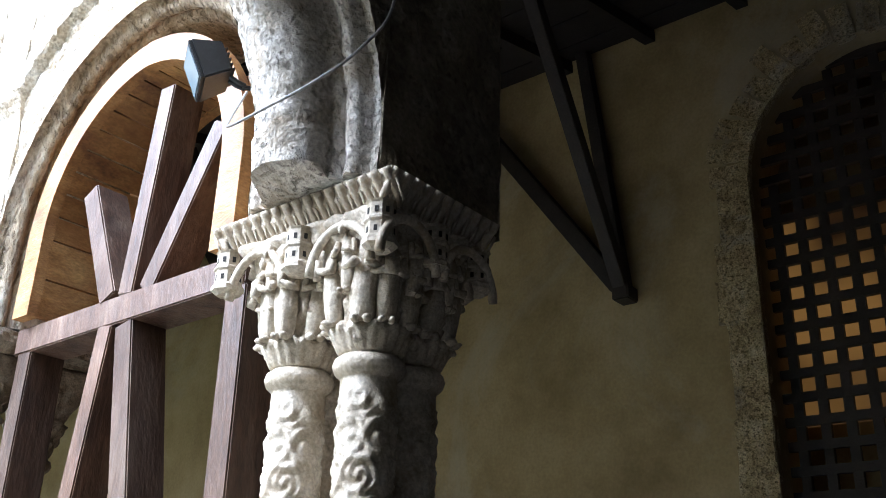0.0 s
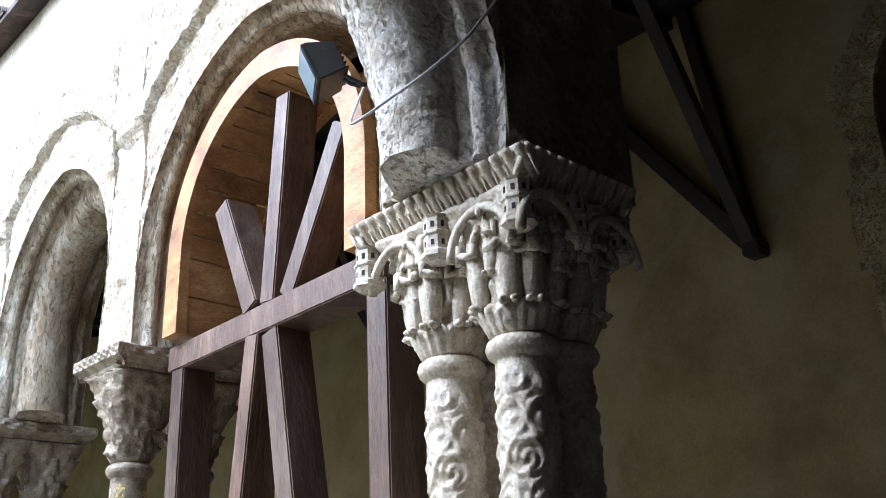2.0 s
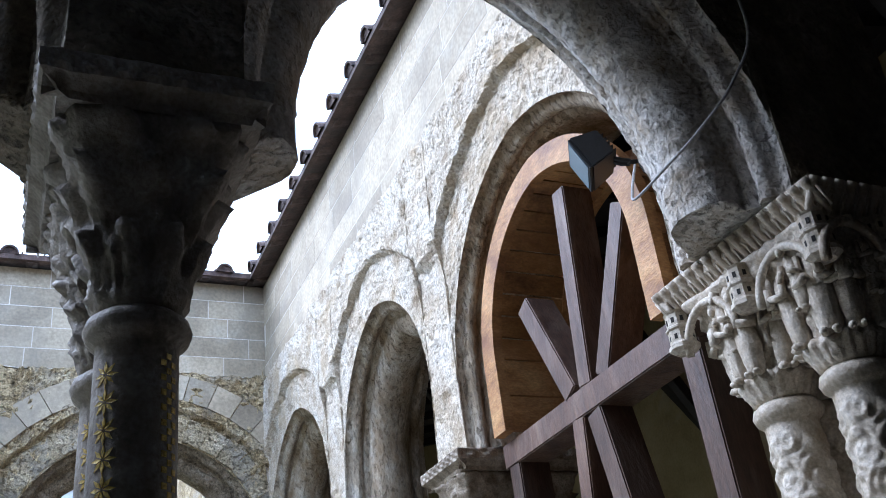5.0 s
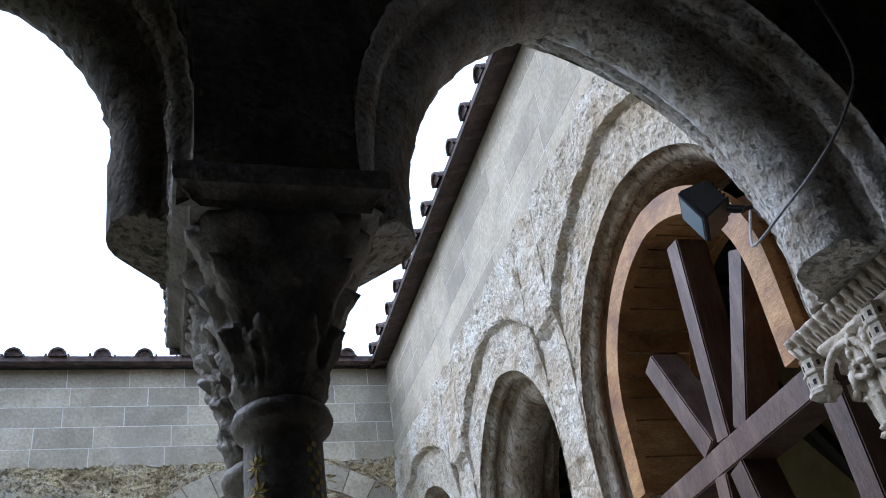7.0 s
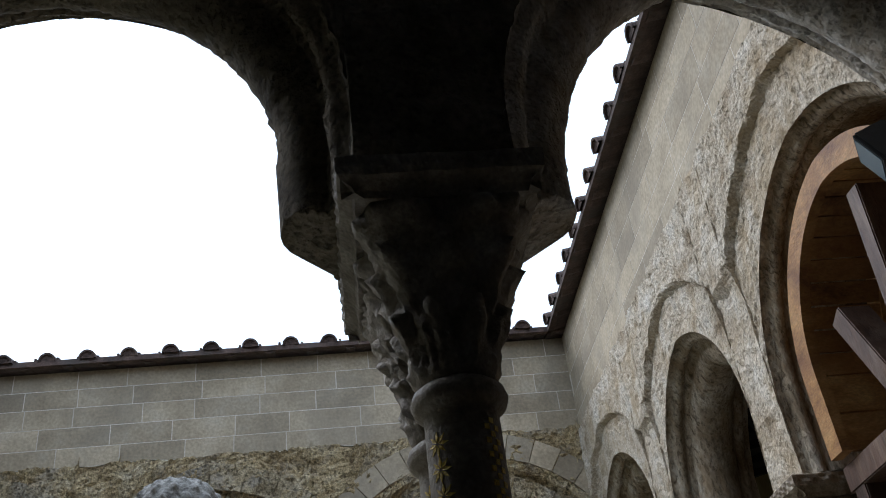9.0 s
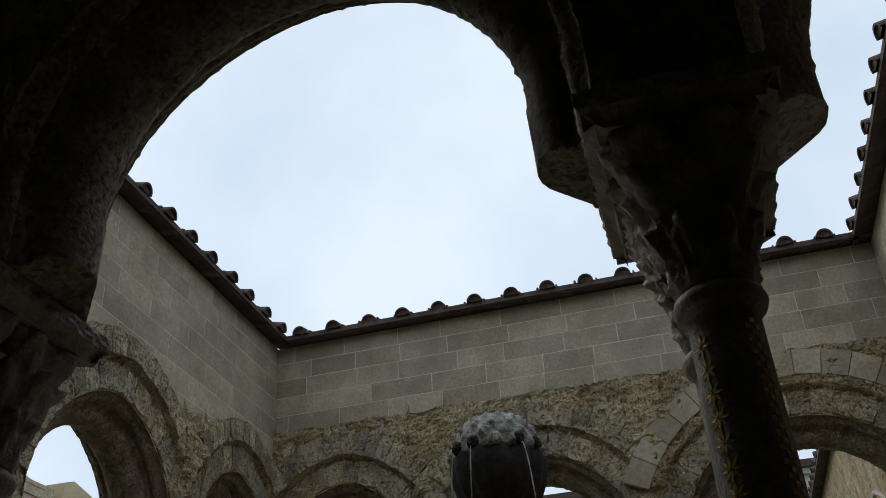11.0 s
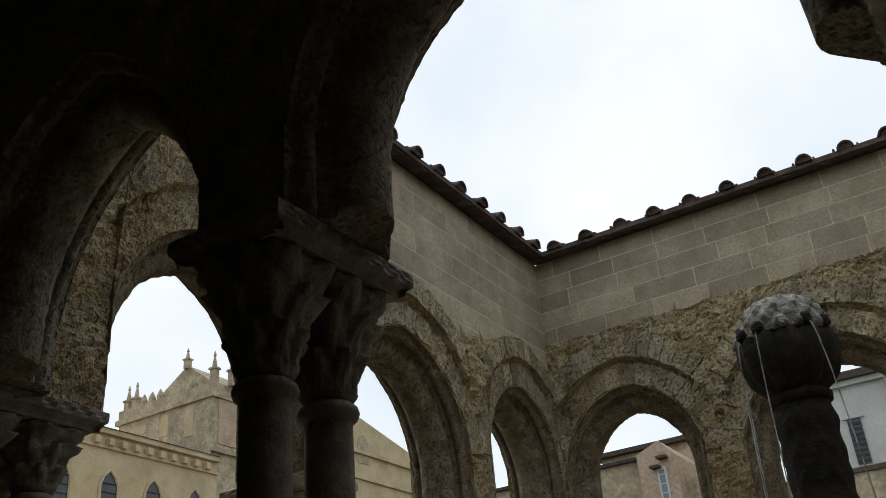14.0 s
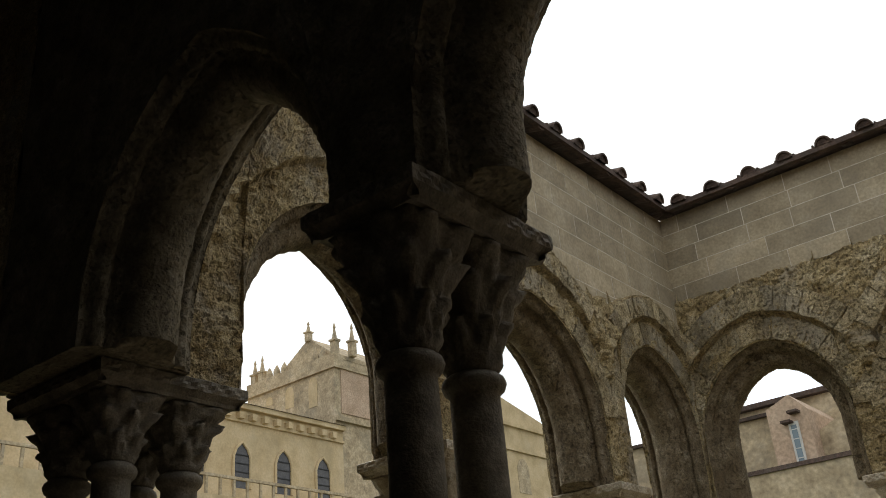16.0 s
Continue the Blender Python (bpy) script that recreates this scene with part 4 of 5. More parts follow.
slab("wall_store", (XW + 0.9, LY - 2, 0), (XW + 1.0, LY + 2, 6), PLASTER, "dim plaster wall behind the lattice", "wall")
slab("wall_store_side", (XW + 0.5, LY - 2, 0), (XW + 0.9, LY - 1.9, 6), PLASTER, "dim plaster side wall behind the lattice", "wall")
slab("wall_store_side_2", (XW + 0.5, LY + 1.9, 0), (XW + 0.9, LY + 2, 6), PLASTER, "dim plaster side wall behind the lattice", "wall")
slab("ceiling_store", (XW + 0.5, LY - 2, 6.0), (XW + 1.0, LY + 2, 6.1), PLASTER, "dim ceiling behind the lattice", "ceiling")
# Back and end walls added to close the galleries; dim ones limit bounce light.
slab("wall_back", (-6.2, YW - 0.4, 0), (XW + 0.5, YW, 6.6), DIM_PLASTER, "unseen back wall of the gallery, coloured dark to cut bounce light", "wall")
slab("wall_gallery_end", (-6.6, YW - 0.4, 0), (-6.2, -T, 6.6), DIM_PLASTER, "added plaster wall closing the gallery end", "wall")
slab("wall_gallery_end_2", (S + T, 14.6, 0), (XW + 0.5, 15.0, 6.6), PLASTER, "added plaster wall closing the gallery end", "wall")


def ceiling(name, w, u0, u1, depth, label):
    """Boarded underside of a lean-to roof with rafters."""
    bm = bmesh.new()
    t = math.tan(radians(SLOPE))
    d = 0.02
    k = 0
    while d < depth:
        z = ZT - 0.03 + (d + 0.1) * t
        q = [at(w, u, dd, z + (dd - d) * t - 0.006 * (k % 2)) for u in (u0, u1) for dd in (d, d + 0.205)]
        lo = [bm.verts.new(p) for p in q]
        hi = [bm.verts.new(p + Vector((0, 0, 0.03))) for p in q]
        bm.faces.new((lo[0], lo[2], lo[3], lo[1]))
        bm.faces.new((hi[0], hi[1], hi[3], hi[2]))
        bm.faces.new((lo[0], lo[1], hi[1], hi[0]))
        bm.faces.new((lo[0], hi[0], hi[2], lo[2]))
        bm.faces.new((lo[1], lo[3], hi[3], hi[1]))
        d += 0.21
        k += 1
    u = u0 + 0.3
    while u < u1:
        a, b = at(w, u, 0.1, ZT - 0.08 + 0.2 * t), at(w, u, depth, ZT - 0.08 + (depth + 0.1) * t)
        beam(bm, a, b, 0.09, 0.12, bevel=0)
        u += 0.75
    bmesh.ops.recalc_face_normals(bm, faces=bm.faces)
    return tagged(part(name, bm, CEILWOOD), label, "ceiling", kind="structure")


ceiling("ceiling_gallery", "R", YW, 14.6, XW - S, "dark boarded lean-to ceiling with rafters")
ceiling("ceiling_gallery_2", "N", -6.2, S - 0.1, 4.3, "dark boarded lean-to ceiling with rafters")


def bracket(y, tag):
    """Timber wall bracket: post, strut along the wall and strut out to the rafter."""
    th = new("roof_bracket")
    th.location = (XW, y - 0.02, 4.05)
    tagged(th, "dark timber roof bracket with three members on the wall", "bracket", "roof brackets")
    for nm, a, b, wd in (("post", (-0.07, 0, 0.0), (-0.07, 0.29, 2.28), 0.10), ("strut", (-0.10, 0.02, 0.05), (-0.12, 1.50, 2.10), 0.12), ("brace", (-0.12, 0, 0.06), (-1.45, -0.05, 2.05), 0.10)):
        bm = bmesh.new()
        beam(bm, a, b, wd, wd, (1, 0, 0) if nm == "strut" else (0, 1, 0))
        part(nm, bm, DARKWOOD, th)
    bm = bmesh.new()
    box(bm, (-0.15, -0.065, -0.05), (0.01, 0.065, 0.06), None, 0.01)
    part("foot", bm, DARKWOOD, th)


for y in (1.11, 4.9, 8.6):
    bracket(y, "")


# ---- timber centering under the first arch ----
def off_path(span, top, inset, n=26):
    """The arch line set inwards by a distance, as places along the wall and heights."""
    c = (span[0] + span[1]) / 2
    out = []
    for (u, z), (nu, nz) in arch_path(*span, top, n):
        uu = u - nu * inset
        zz = max(z - nz * inset, ZB + 0.005)
        uu = min(uu, c) if u < c else max(uu, c) if u > c else uu
        out.append((uu, zz))
    return out


frame_thing = new("arch_centering")
frame_thing.location = (S + 0.1, 0.8, 0)
tagged(frame_thing, "pine and stained timber centering propping the arch", "formwork")
FI = Matrix.Translation((-S - 0.1, -0.8, 0))
WS = R_SPANS[0]
outer, inner = off_path(WS, CROWN["R"], 0.15), off_path(WS, CROWN["R"], 0.255)
for x0, x1, nm in ((S + 0.055, S + 0.10, "front_rib"), (S + T - 0.09, S + T - 0.05, "rear_rib")):
    bm = bmesh.new()
    prev = None
    for (uo, zo), (ui, zi) in zip(outer, inner):
        cur = [bm.verts.new(FI @ Vector(p)) for p in ((x0, uo, zo), (x0, ui, zi), (x1, ui, zi), (x1, uo, zo))]
        if prev:
            for a in range(4):
                b = (a + 1) % 4
                bm.faces.new((prev[a], cur[a], cur[b], prev[b]))
        else:
            bm.faces.new(cur)
        prev = cur
    bm.faces.new(prev[::-1])
    bmesh.ops.recalc_face_normals(bm, faces=bm.faces)
    part(nm, bm, NEWWOOD, frame_thing, "pale orange pine rib cut to the arch")
path = off_path(WS, CROWN["R"], 0.245, 9)
for (ua, za), (ub, zb) in zip(path, path[1:]):
    if abs(ua - ub) + abs(za - zb) < 0.02:
        continue
    bm = bmesh.new()
    du, dz = ub - ua, zb - za
    ln = math.hypot(du, dz)
    nu, nz = dz / ln * 0.02, -du / ln * 0.02
    ga, gb_ = 0.004 / ln, 1 - 0.004 / ln
    p0, p1 = (ua + du * ga, za + dz * ga), (ua + du * gb_, za + dz * gb_)
    q = []
    for x in (S + 0.10, S + T - 0.09):
        for (u, z), k in ((p0, 0), (p1, 0), (p1, 1), (p0, 1)):
            q.append(bm.verts.new(FI @ Vector((x, u - nu * k, z - nz * k))))
    for f in ((0, 1, 2, 3), (7, 6, 5, 4), (0, 4, 5, 1), (1, 5, 6, 2), (2, 6, 7, 3), (3, 7, 4, 0)):
        bm.faces.new([q[i] for i in f])
    bmesh.ops.recalc_face_normals(bm, faces=bm.faces)
    part("board", bm, NEWWOOD, frame_thing)
XC = S + 0.178
TIMBERS = [
    ("cross_beam", (XC, 1.47, 2.70), (XC, 0.16, 2.715), 0.15, 0.10, 0),
    ("king_post", (XC, 0.80, 2.76), (XC, 0.735, 3.56), 0.135, 0.085, 1),
    ("strut", (XC - 0.01, 0.89, 2.76), (XC - 0.01, 1.13, 3.24), 0.135, 0.09, 1),
    ("strut", (XC + 0.01, 0.70, 2.76), (XC + 0.01, 0.40, 3.30), 0.135, 0.085, 1),
    ("post", (XC, 0.775, 2.655), (XC, 0.36, 0.62), 0.14, 0.095, 1),
    ("brace", (XC - 0.02, 0.86, 2.655), (XC - 0.02, 1.10, 0.62), 0.13, 0.08, 1),
    ("post", (XC, 1.40, 2.655), (XC, 1.385, 0.62), 0.14, 0.09, 1),
    ("post", (XC, 0.20, 2.665), (XC, 0.175, 0.62), 0.14, 0.095, 1),
]
for nm, a, b, dx, dy, up in TIMBERS:
    bm = bmesh.new()
    if up:
        beam(bm, FI @ Vector(a), FI @ Vector(b), dy, dx, (1, 0, 0), 0.005)
    else:
        beam(bm, FI @ Vector(a), FI @ Vector(b), dx, dy, (0, 0, 1), 0.005)
    part(nm, bm, STAINED, frame_thing)

# ---- floodlight and its cable ----
lampo = new("floodlight")
lampo.matrix_world = pose(4.92, 0.19, 3.315, 0, 0, 0) @ Matrix.Diagonal((0.6, 0.6, 0.6, 1))
tagged(lampo, "black metal floodlight fixed to the arch stones", "lamp")
tilt = pose(0, 0, 0, 0, 0, 58) @ pose(0, 0, 0, -24, 0, 0)
bm = bmesh.new()
vs = [(-0.115, -0.07, -0.085), (0.115, -0.07, -0.085), (0.115, -0.07, 0.085), (-0.115, -0.07, 0.085), (-0.135, 0.09, -0.115), (0.135, 0.09, -0.115), (0.135, 0.09, 0.115), (-0.135, 0.09, 0.115)]
v = [bm.verts.new(tilt @ Vector(p)) for p in vs]
for f in ((0, 1, 2, 3), (7, 6, 5, 4), (0, 4, 5, 1), (1, 5, 6, 2), (2, 6, 7, 3), (3, 7, 4, 0)):
    bm.faces.new([v[i] for i in f])
bmesh.ops.bevel(bm, geom=bm.edges[:], offset=0.008, segments=2, affect='EDGES')
body = part("housing", bm, BLACK, lampo, "black enamel housing")
bm = bmesh.new()
box(bm, (-0.13, 0.09, -0.11), (0.13, 0.102, 0.11), tilt, 0.004)
part("lens_frame", bm, BLACK, body)
glassm = bpy.data.materials.new("lamp_glass")
glassm.use_nodes = True
# Blue-grey base colour paints the sky's reflection into the glass.
glassm.node_tree.nodes["Principled BSDF"].inputs["Base Color"].default_value = (0.15, 0.21, 0.25, 1)
glassm.node_tree.nodes["Principled BSDF"].inputs["Roughness"].default_value = 0.12
bm = bmesh.new()
box(bm, (-0.112, 0.1025, -0.092), (0.112, 0.106, 0.092), tilt)
part("lens", bm, glassm, body, "glass lens tinted with the blue of reflected sky")
for k in range(5):
    bm = bmesh.new()
    box(bm, (-0.09, -0.092, -0.07 + 0.03 * k), (0.09, -0.068, -0.064 + 0.03 * k), tilt)
    part("cooling_fin", bm, BLACK, body)
bm = bmesh.new()
tube(bm, [tilt @ Vector(p) for p in ((-0.022, -0.06, -0.06), (-0.022, -0.10, -0.11), (-0.018, -0.13, -0.135), (0.018, -0.13, -0.135), (0.022, -0.10, -0.11), (0.022, -0.06, -0.06))], 0.013, 6)
part("bracket", bm, BLACK, lampo, "bent steel bracket")
bm = bmesh.new()
tube(bm, [tilt @ Vector((0.0, -0.13, -0.135)), tilt @ Vector((0.0, -0.18, -0.16)), (0.19, -0.16, -0.17)], 0.014, 6)
part("arm", bm, BLACK, lampo)
bm = bmesh.new()
way = [Vector(p) for p in ((4.95, 0.04, 3.19), (4.84, -0.05, 3.02), (4.766, -0.15, 2.924), (4.785, -0.28, 2.948), (4.815, -0.40, 2.987), (4.878, -0.50, 3.084), (4.945, -0.545, 3.255), (4.93, -0.53, 3.6))]
pts = []
for i in range(len(way) - 1):
    p0, p1, p2, p3 = way[max(i - 1, 0)], way[i], way[i + 1], way[min(i + 2, len(way) - 1)]
    for k in range(8):
        t = k / 8
        pts.append(0.5 * (2 * p1 + (p2 - p0) * t + (2 * p0 - 5 * p1 + 4 * p2 - p3) * t * t + (3 * p1 - p0 - 3 * p2 + p3) * t ** 3))
tube(bm, pts, 0.0042, 6)
tagged(part("cable", bm, CABLE, None, "", True), "thin grey cable slung across the arch", "cable")

# ---- fountain ----
FX, FY = 2.32, 2.5
fountain = new("fountain")
fountain.location = (FX + 0.055, FY + 0.045, 0)
tagged(fountain, "dark wet stone fountain column with a knobbed domed head", "fountain")
bm = bmesh.new()


def zigzag(a, z, r):
    s = abs(((z * 7 + 0.35 * abs(((a * 9 / math.pi) % 2) - 1)) % 1) - 0.5)
    return r + 0.016 * s * 2


prof = [(0.135 + 0.004 * math.sin(i), 0.35 + i * 0.03) for i in range(82)]
lathe(bm, prof, 54, (0, 0, 0), zigzag)
part("shaft", bm, FOUNTAIN, fountain, "shaft carved with zigzag bands", True)
bm = bmesh.new()
lathe(bm, [(0.12, 2.77), (0.15, 2.78), (0.155, 2.81), (0.135, 2.83), (0.16, 2.86), (0.195, 2.90), (0.22, 2.96), (0.232, 3.03), (0.228, 3.09), (0.21, 3.12)], 60, (0, 0, 0), lambda a, z, r: r + (0.03 * abs(math.sin(a * 6)) - 0.012 if z > 2.85 else 0))
rough(bm, 0.006, 20, 3)
part("bowl", bm, FOUNTAIN, fountain, "dark carved bowl", True)


def knobs(a, z, r):
    v = (z - 3.105) / 0.225
    row = math.floor(v * 4)
    return r + 0.020 * max(0.0, math.cos(a * 13 + math.pi * (row % 2))) * abs(math.sin(v * 4 * math.pi)) * min(1, r / 0.1)


bm = bmesh.new()
lathe(bm, [(0.222 * math.cos(math.pi / 2 * i / 28) ** 0.75 + 0.004, 3.105 + 0.225 * math.sin(math.pi / 2 * i / 28)) for i in range(28)], 104, (0, 0, 0), knobs)
rough(bm, 0.005, 26, 7)
part("dome", bm, CRUST, fountain, "pale lime-crusted knobbed dome", True)
for k in range(12):
    a = 2 * math.pi * k / 12 + 0.2
    bm = bmesh.new()
    ball(bm, (0.222 * math.cos(a), 0.222 * math.sin(a), 3.135), 0.034, (1, 1, 1.1), 10)
    ball(bm, (0.245 * math.cos(a), 0.245 * math.sin(a), 3.12), 0.016, (1, 1, 1), 8)
    rough(bm, 0.006, 40, k)
    part("boss", bm, FOUNTAIN if k % 3 else CRUST, fountain, "worn round boss")
water = bpy.data.materials.new("falling_water")
water.use_nodes = True
wb = water.node_tree.nodes["Principled BSDF"]
wb.inputs["Base Color"].default_value = (0.85, 0.88, 0.9, 1)
wb.inputs["Roughness"].default_value = 0.08
wb.inputs["Transmission Weight"].default_value = 0.6
wb.inputs["IOR"].default_value = 1.33
for k in (2, 5, 7, 8, 10):
    a = 2 * math.pi * k / 12 + 0.2
    bm = bmesh.new()
    pts = []
    for i in range(26):
        t = i / 25 * 0.62
        q = 0.25 + (0.30 if k == 10 else 0.12) * t
        pts.append((q * math.cos(a), q * math.sin(a), 3.11 - 4.9 * t * t))
    tube(bm, pts, lambda s: 0.0035 + 0.0012 * math.sin(s * 60), 6)
    part("water_jet", bm, water, fountain, "thin jet of falling water", True)
bm = bmesh.new()
lathe(bm, [(1.0, 0.0), (1.0, 0.32), (0.96, 0.35), (0.86, 0.35), (0.84, 0.30), (0.84, 0.2), (0.3, 0.2), (0.25, 0.36)], 40)
part("basin", bm, PAVING, fountain, "low round stone basin", False)

# ---- ground and parapets ----
bm = bmesh.new()
vs = [bm.verts.new((x, y, -0.06)) for x, y in ((-900, -900), (900, -900), (900, 900), (-900, 900))]
bm.faces.new(vs)
tagged(part("ground", bm, GROUND), "garden ground of earth and grass", "ground", kind="structure")
# Gallery floors stay out of view; their dark tone keeps bounce off the walls.
slab("floor", (-6.2, YW, -0.05), (XW, -T - 0.1, 0.0), DARK_FLOOR, "unseen gallery floor, coloured dark to cut bounce light", "floor")
slab("floor_gallery", (S + T + 0.1, -T - 0.1, -0.05), (XW, 14.6, 0.0), DARK_FLOOR, "unseen gallery floor, coloured dark to cut bounce light", "floor")
# Court paving is out of view; its pale tone bounces light to the soffits.
slab("pavement", (0.1, 0.1, -0.05), (S - 0.1, YF - 0.1, 0.0), PAVING, "unseen court paving, kept pale to bounce light upward", "pavement")


def parapet(name, w, u0, u1):
    lo, hi = at(w, u0, -0.10, 0), at(w, u1, T + 0.10, ZBASE)
    a = Vector((min(lo.x, hi.x), min(lo.y, hi.y), -0.05))
    b = Vector((max(lo.x, hi.x), max(lo.y, hi.y), ZBASE))
    bm = bmesh.new()
    box(bm, a, b, None, 0.02)
    tagged(part(name, bm, OLD_STONE), "low limestone parapet under the columns", "parapet", kind="structure")


parapet("parapet_north", "N", -5.7, S + T + 0.1)
parapet("parapet_south", "F", -T - 0.1, S + T + 0.1)
parapet("parapet_east", "R", 0.102, YF - 0.102)
parapet("parapet_west", "L", 0.102, YF - 0.102)
parapet("parapet_east_2", "R", YF + T + 0.102, YF + T + 8.8)


# ---- buildings beyond the garden ----
def arched(bm, y, z0, z1, hw, x, depth):
    """Outline prism of a pointed window in a plane of constant x."""
    zs = z1 - hw * 1.25
    pts = [(y - hw, z0), (y + hw, z0), (y + hw, zs)]
    pts += [(y + hw * math.cos(t), zs + hw * 1.25 * math.sin(t)) for t in (0.4, 0.8, 1.2)] + [(y, z1)]
    pts += [(y - hw * math.cos(t), zs + hw * 1.25 * math.sin(t)) for t in (1.2, 0.8, 0.4)] + [(y - hw, zs)]
    a = [bm.verts.new((x, p, q)) for p, q in pts]
    b = [bm.verts.new((x - depth, p, q)) for p, q in pts]
    bm.faces.new(a)
    bm.faces.new(b[::-1])
    for i in range(len(a)):
        j = (i + 1) % len(a)
        bm.faces.new((a[i], b[i], b[j], a[j]))
    bmesh.ops.recalc_face_normals(bm, faces=bm.faces)


def solid(name, lo, hi, material, parent, label="", bevel=0.0):
    bm = bmesh.new()
    box(bm, lo, hi, None, bevel)
    return part(name, bm, material, parent, label)


church = new("church")
church.location = (-45.4, 34.7, 0)
tagged(church, "sandstone church nave with pointed windows and corbel table", "church")
CI = Vector((45, -35, 0))


def cp(*p):
    return Vector(p) + CI


solid("wall", cp(-58, 8, 0), cp(-40, 42.4, 18.9), SANDSTONE, church, "long pale ochre stone wall")
solid("cornice", cp(-40, 8, 18.75), cp(-39.7, 42.4, 19.05), SANDSTONE, church)
bm = bmesh.new()
v = [bm.verts.new(cp(*p)) for p in ((-39.6, 8, 19.05), (-39.6, 42.35, 19.05), (-44.5, 42.35, 20.3), (-44.5, 8, 20.3), (-44.5, 42.35, 19.05), (-44.5, 8, 19.05))]
for f in ((0, 1, 2, 3), (0, 5, 4, 1), (1, 4, 2), (0, 3, 5)):
    bm.faces.new([v[i] for i in f])
part("roof", bm, TILE, church, "shallow tiled aisle roof")
y = 9.0
rnd = random.Random(8)
while y < 42.2:
    if rnd.random() > 0.12:
        solid("corbel", cp(-40, y - 0.17, 18.1), cp(-39.6, y + 0.17, 18.5), SANDSTONE, church)
    y += 0.95
solid("string_course", cp(-40, 8, 17.95), cp(-39.85, 42.4, 18.1), SANDSTONE, church)
for y in (24.2, 27.5, 30.75, 34.0, 37.2, 40.5):
    bm = bmesh.new()
    arched(bm, y, 14.1, 16.65, 0.56, -40 + 45 + 0.02, 0.4)
    for vv in bm.verts:
        vv.co.y -= 35
    wd = part("window", bm, DARKWIN, church, "grey glazed pointed window")
    for k in range(4):
        solid("glazing_bar", cp(-39.97, y - 0.53, 14.5 + k * 0.5), cp(-39.92, y + 0.53, 14.56 + k * 0.5), BLACK, wd)
    bm = bmesh.new()
    pts = [(-39.95 + 45, y - 35 - 0.63, 14.1), (-39.95 + 45, y - 35 - 0.63, 15.9), (-39.95 + 45, y - 35 - 0.42, 16.4), (-39.95 + 45, y - 35, 16.78), (-39.95 + 45, y - 35 + 0.42, 16.4), (-39.95 + 45, y - 35 + 0.63, 15.9), (-39.95 + 45, y - 35 + 0.63, 14.1)]
    tube(bm, pts, 0.09, 6)
    part("surround", bm, SANDSTONE, wd)
solid("terrace", cp(-39.9, 8, 0), cp(-36.5, 44, 12.6), SANDSTONE, church, "yellow terrace wall below the windows")
solid("terrace_rail", cp(-36.6, 8, 13.5), cp(-36.45, 44, 13.65), GREYSTONE, church)
y = 9.0
while y < 44:
    solid("terrace_post", cp(-36.6, y, 12.6), cp(-36.48, y + 0.14, 13.5), GREYSTONE, church)
    y += 0.9
# transept
transept = new("church_transept")
transept.location = (-44.75, 47.45, 0)
transept.scale = (1, 1, 1.03)
tagged(transept, "tall grey stone transept with gable and pinnacles", "church")
TI = Vector((44, -48, 0))


def tp(*p):
    return Vector(p) + TI


solid("wall", tp(-49.0, 42.45, 0), tp(-40.05, 56, 22.9), GREYSTONE, transept, "weathered grey stone wall")
solid("render_panel", tp(-40.05, 43.0, 19.6), tp(-39.98, 56, 22.6), ORANGEWALL, transept, "pale orange rendered panel")
solid("cornice", tp(-49.2, 42.25, 22.6), tp(-39.85, 56.2, 22.95), GREYSTONE, transept)
solid("parapet", tp(-49.0, 42.35, 22.95), tp(-39.95, 56.1, 23.6), GREYSTONE, transept)
solid("string_course", tp(-40.0, 42.3, 19.0), tp(-39.8, 56, 19.3), GREYSTONE, transept)
for x, hw, z0, z1 in ((-42.15, 0.42, 20.4, 22.5), (-44.5, 0.42, 20.9, 22.4), (-46.6, 0.36, 21.6, 22.2)):
    bm = bmesh.new()
    arched(bm, 0, z0, z1, hw, 0.03, 0.4)
    m = Matrix.Translation(tp(x, 42.45, 0)) @ pose(0, 0, 0, 0, 0, -90)
    for vv in bm.verts:
        vv.co = m @ vv.co
    part("window", bm, SANDSTONE, transept, "blind pointed window recess")
bm = bmesh.new()
gx0, gx1, gxa, gy0, gy1 = -47.4, -39.9, -43.3, 43.2, 55
v = [bm.verts.new(tp(*p)) for p in ((gx0, gy0, 23.3), (gx1, gy0, 23.3), (gxa, gy0, 25.75), (gx0, gy1, 23.3), (gx1, gy1, 23.3), (gxa, gy1, 25.75))]
for f in ((0, 1, 2), (5, 4, 3), (0, 2, 5, 3), (1, 4, 5, 2)):
    bm.faces.new([v[i] for i in f])
part("gable", bm, GREYSTONE, transept, "triangular stone gable")


def pinnacle(x, y, z, h, w, material=GREYSTONE):
    bm = bmesh.new()
    box(bm, tp(x - w, y - w, z), tp(x + w, y + w, z + h * 0.42))
    box(bm, tp(x - w * 1.35, y - w * 1.35, z + h * 0.42), tp(x + w * 1.35, y + w * 1.35, z + h * 0.48))
    c = tp(x, y, 0)
    lathe(bm, [(w * 0.9, z + h * 0.48), (w * 0.3, z + h * 0.82), (w * 0.5, z + h * 0.86), (w * 0.12, z + h)], 8, (c.x, c.y, 0))
    part("pinnacle", bm, material, transept, "slender stone pinnacle")


for x, y, z, h, w in ((-40.3, 42.8, 23.6, 2.3, 0.22), (-39.4 - 0.4, 44.0, 23.6, 2.4, 0.22), (-43.3, 43.2, 25.5, 1.5, 0.2), (-48.6, 42.8, 23.4, 2.1, 0.22), (-47.8, 42.8, 23.4, 2.2, 0.22)):
    pinnacle(x, y, z, h, w)
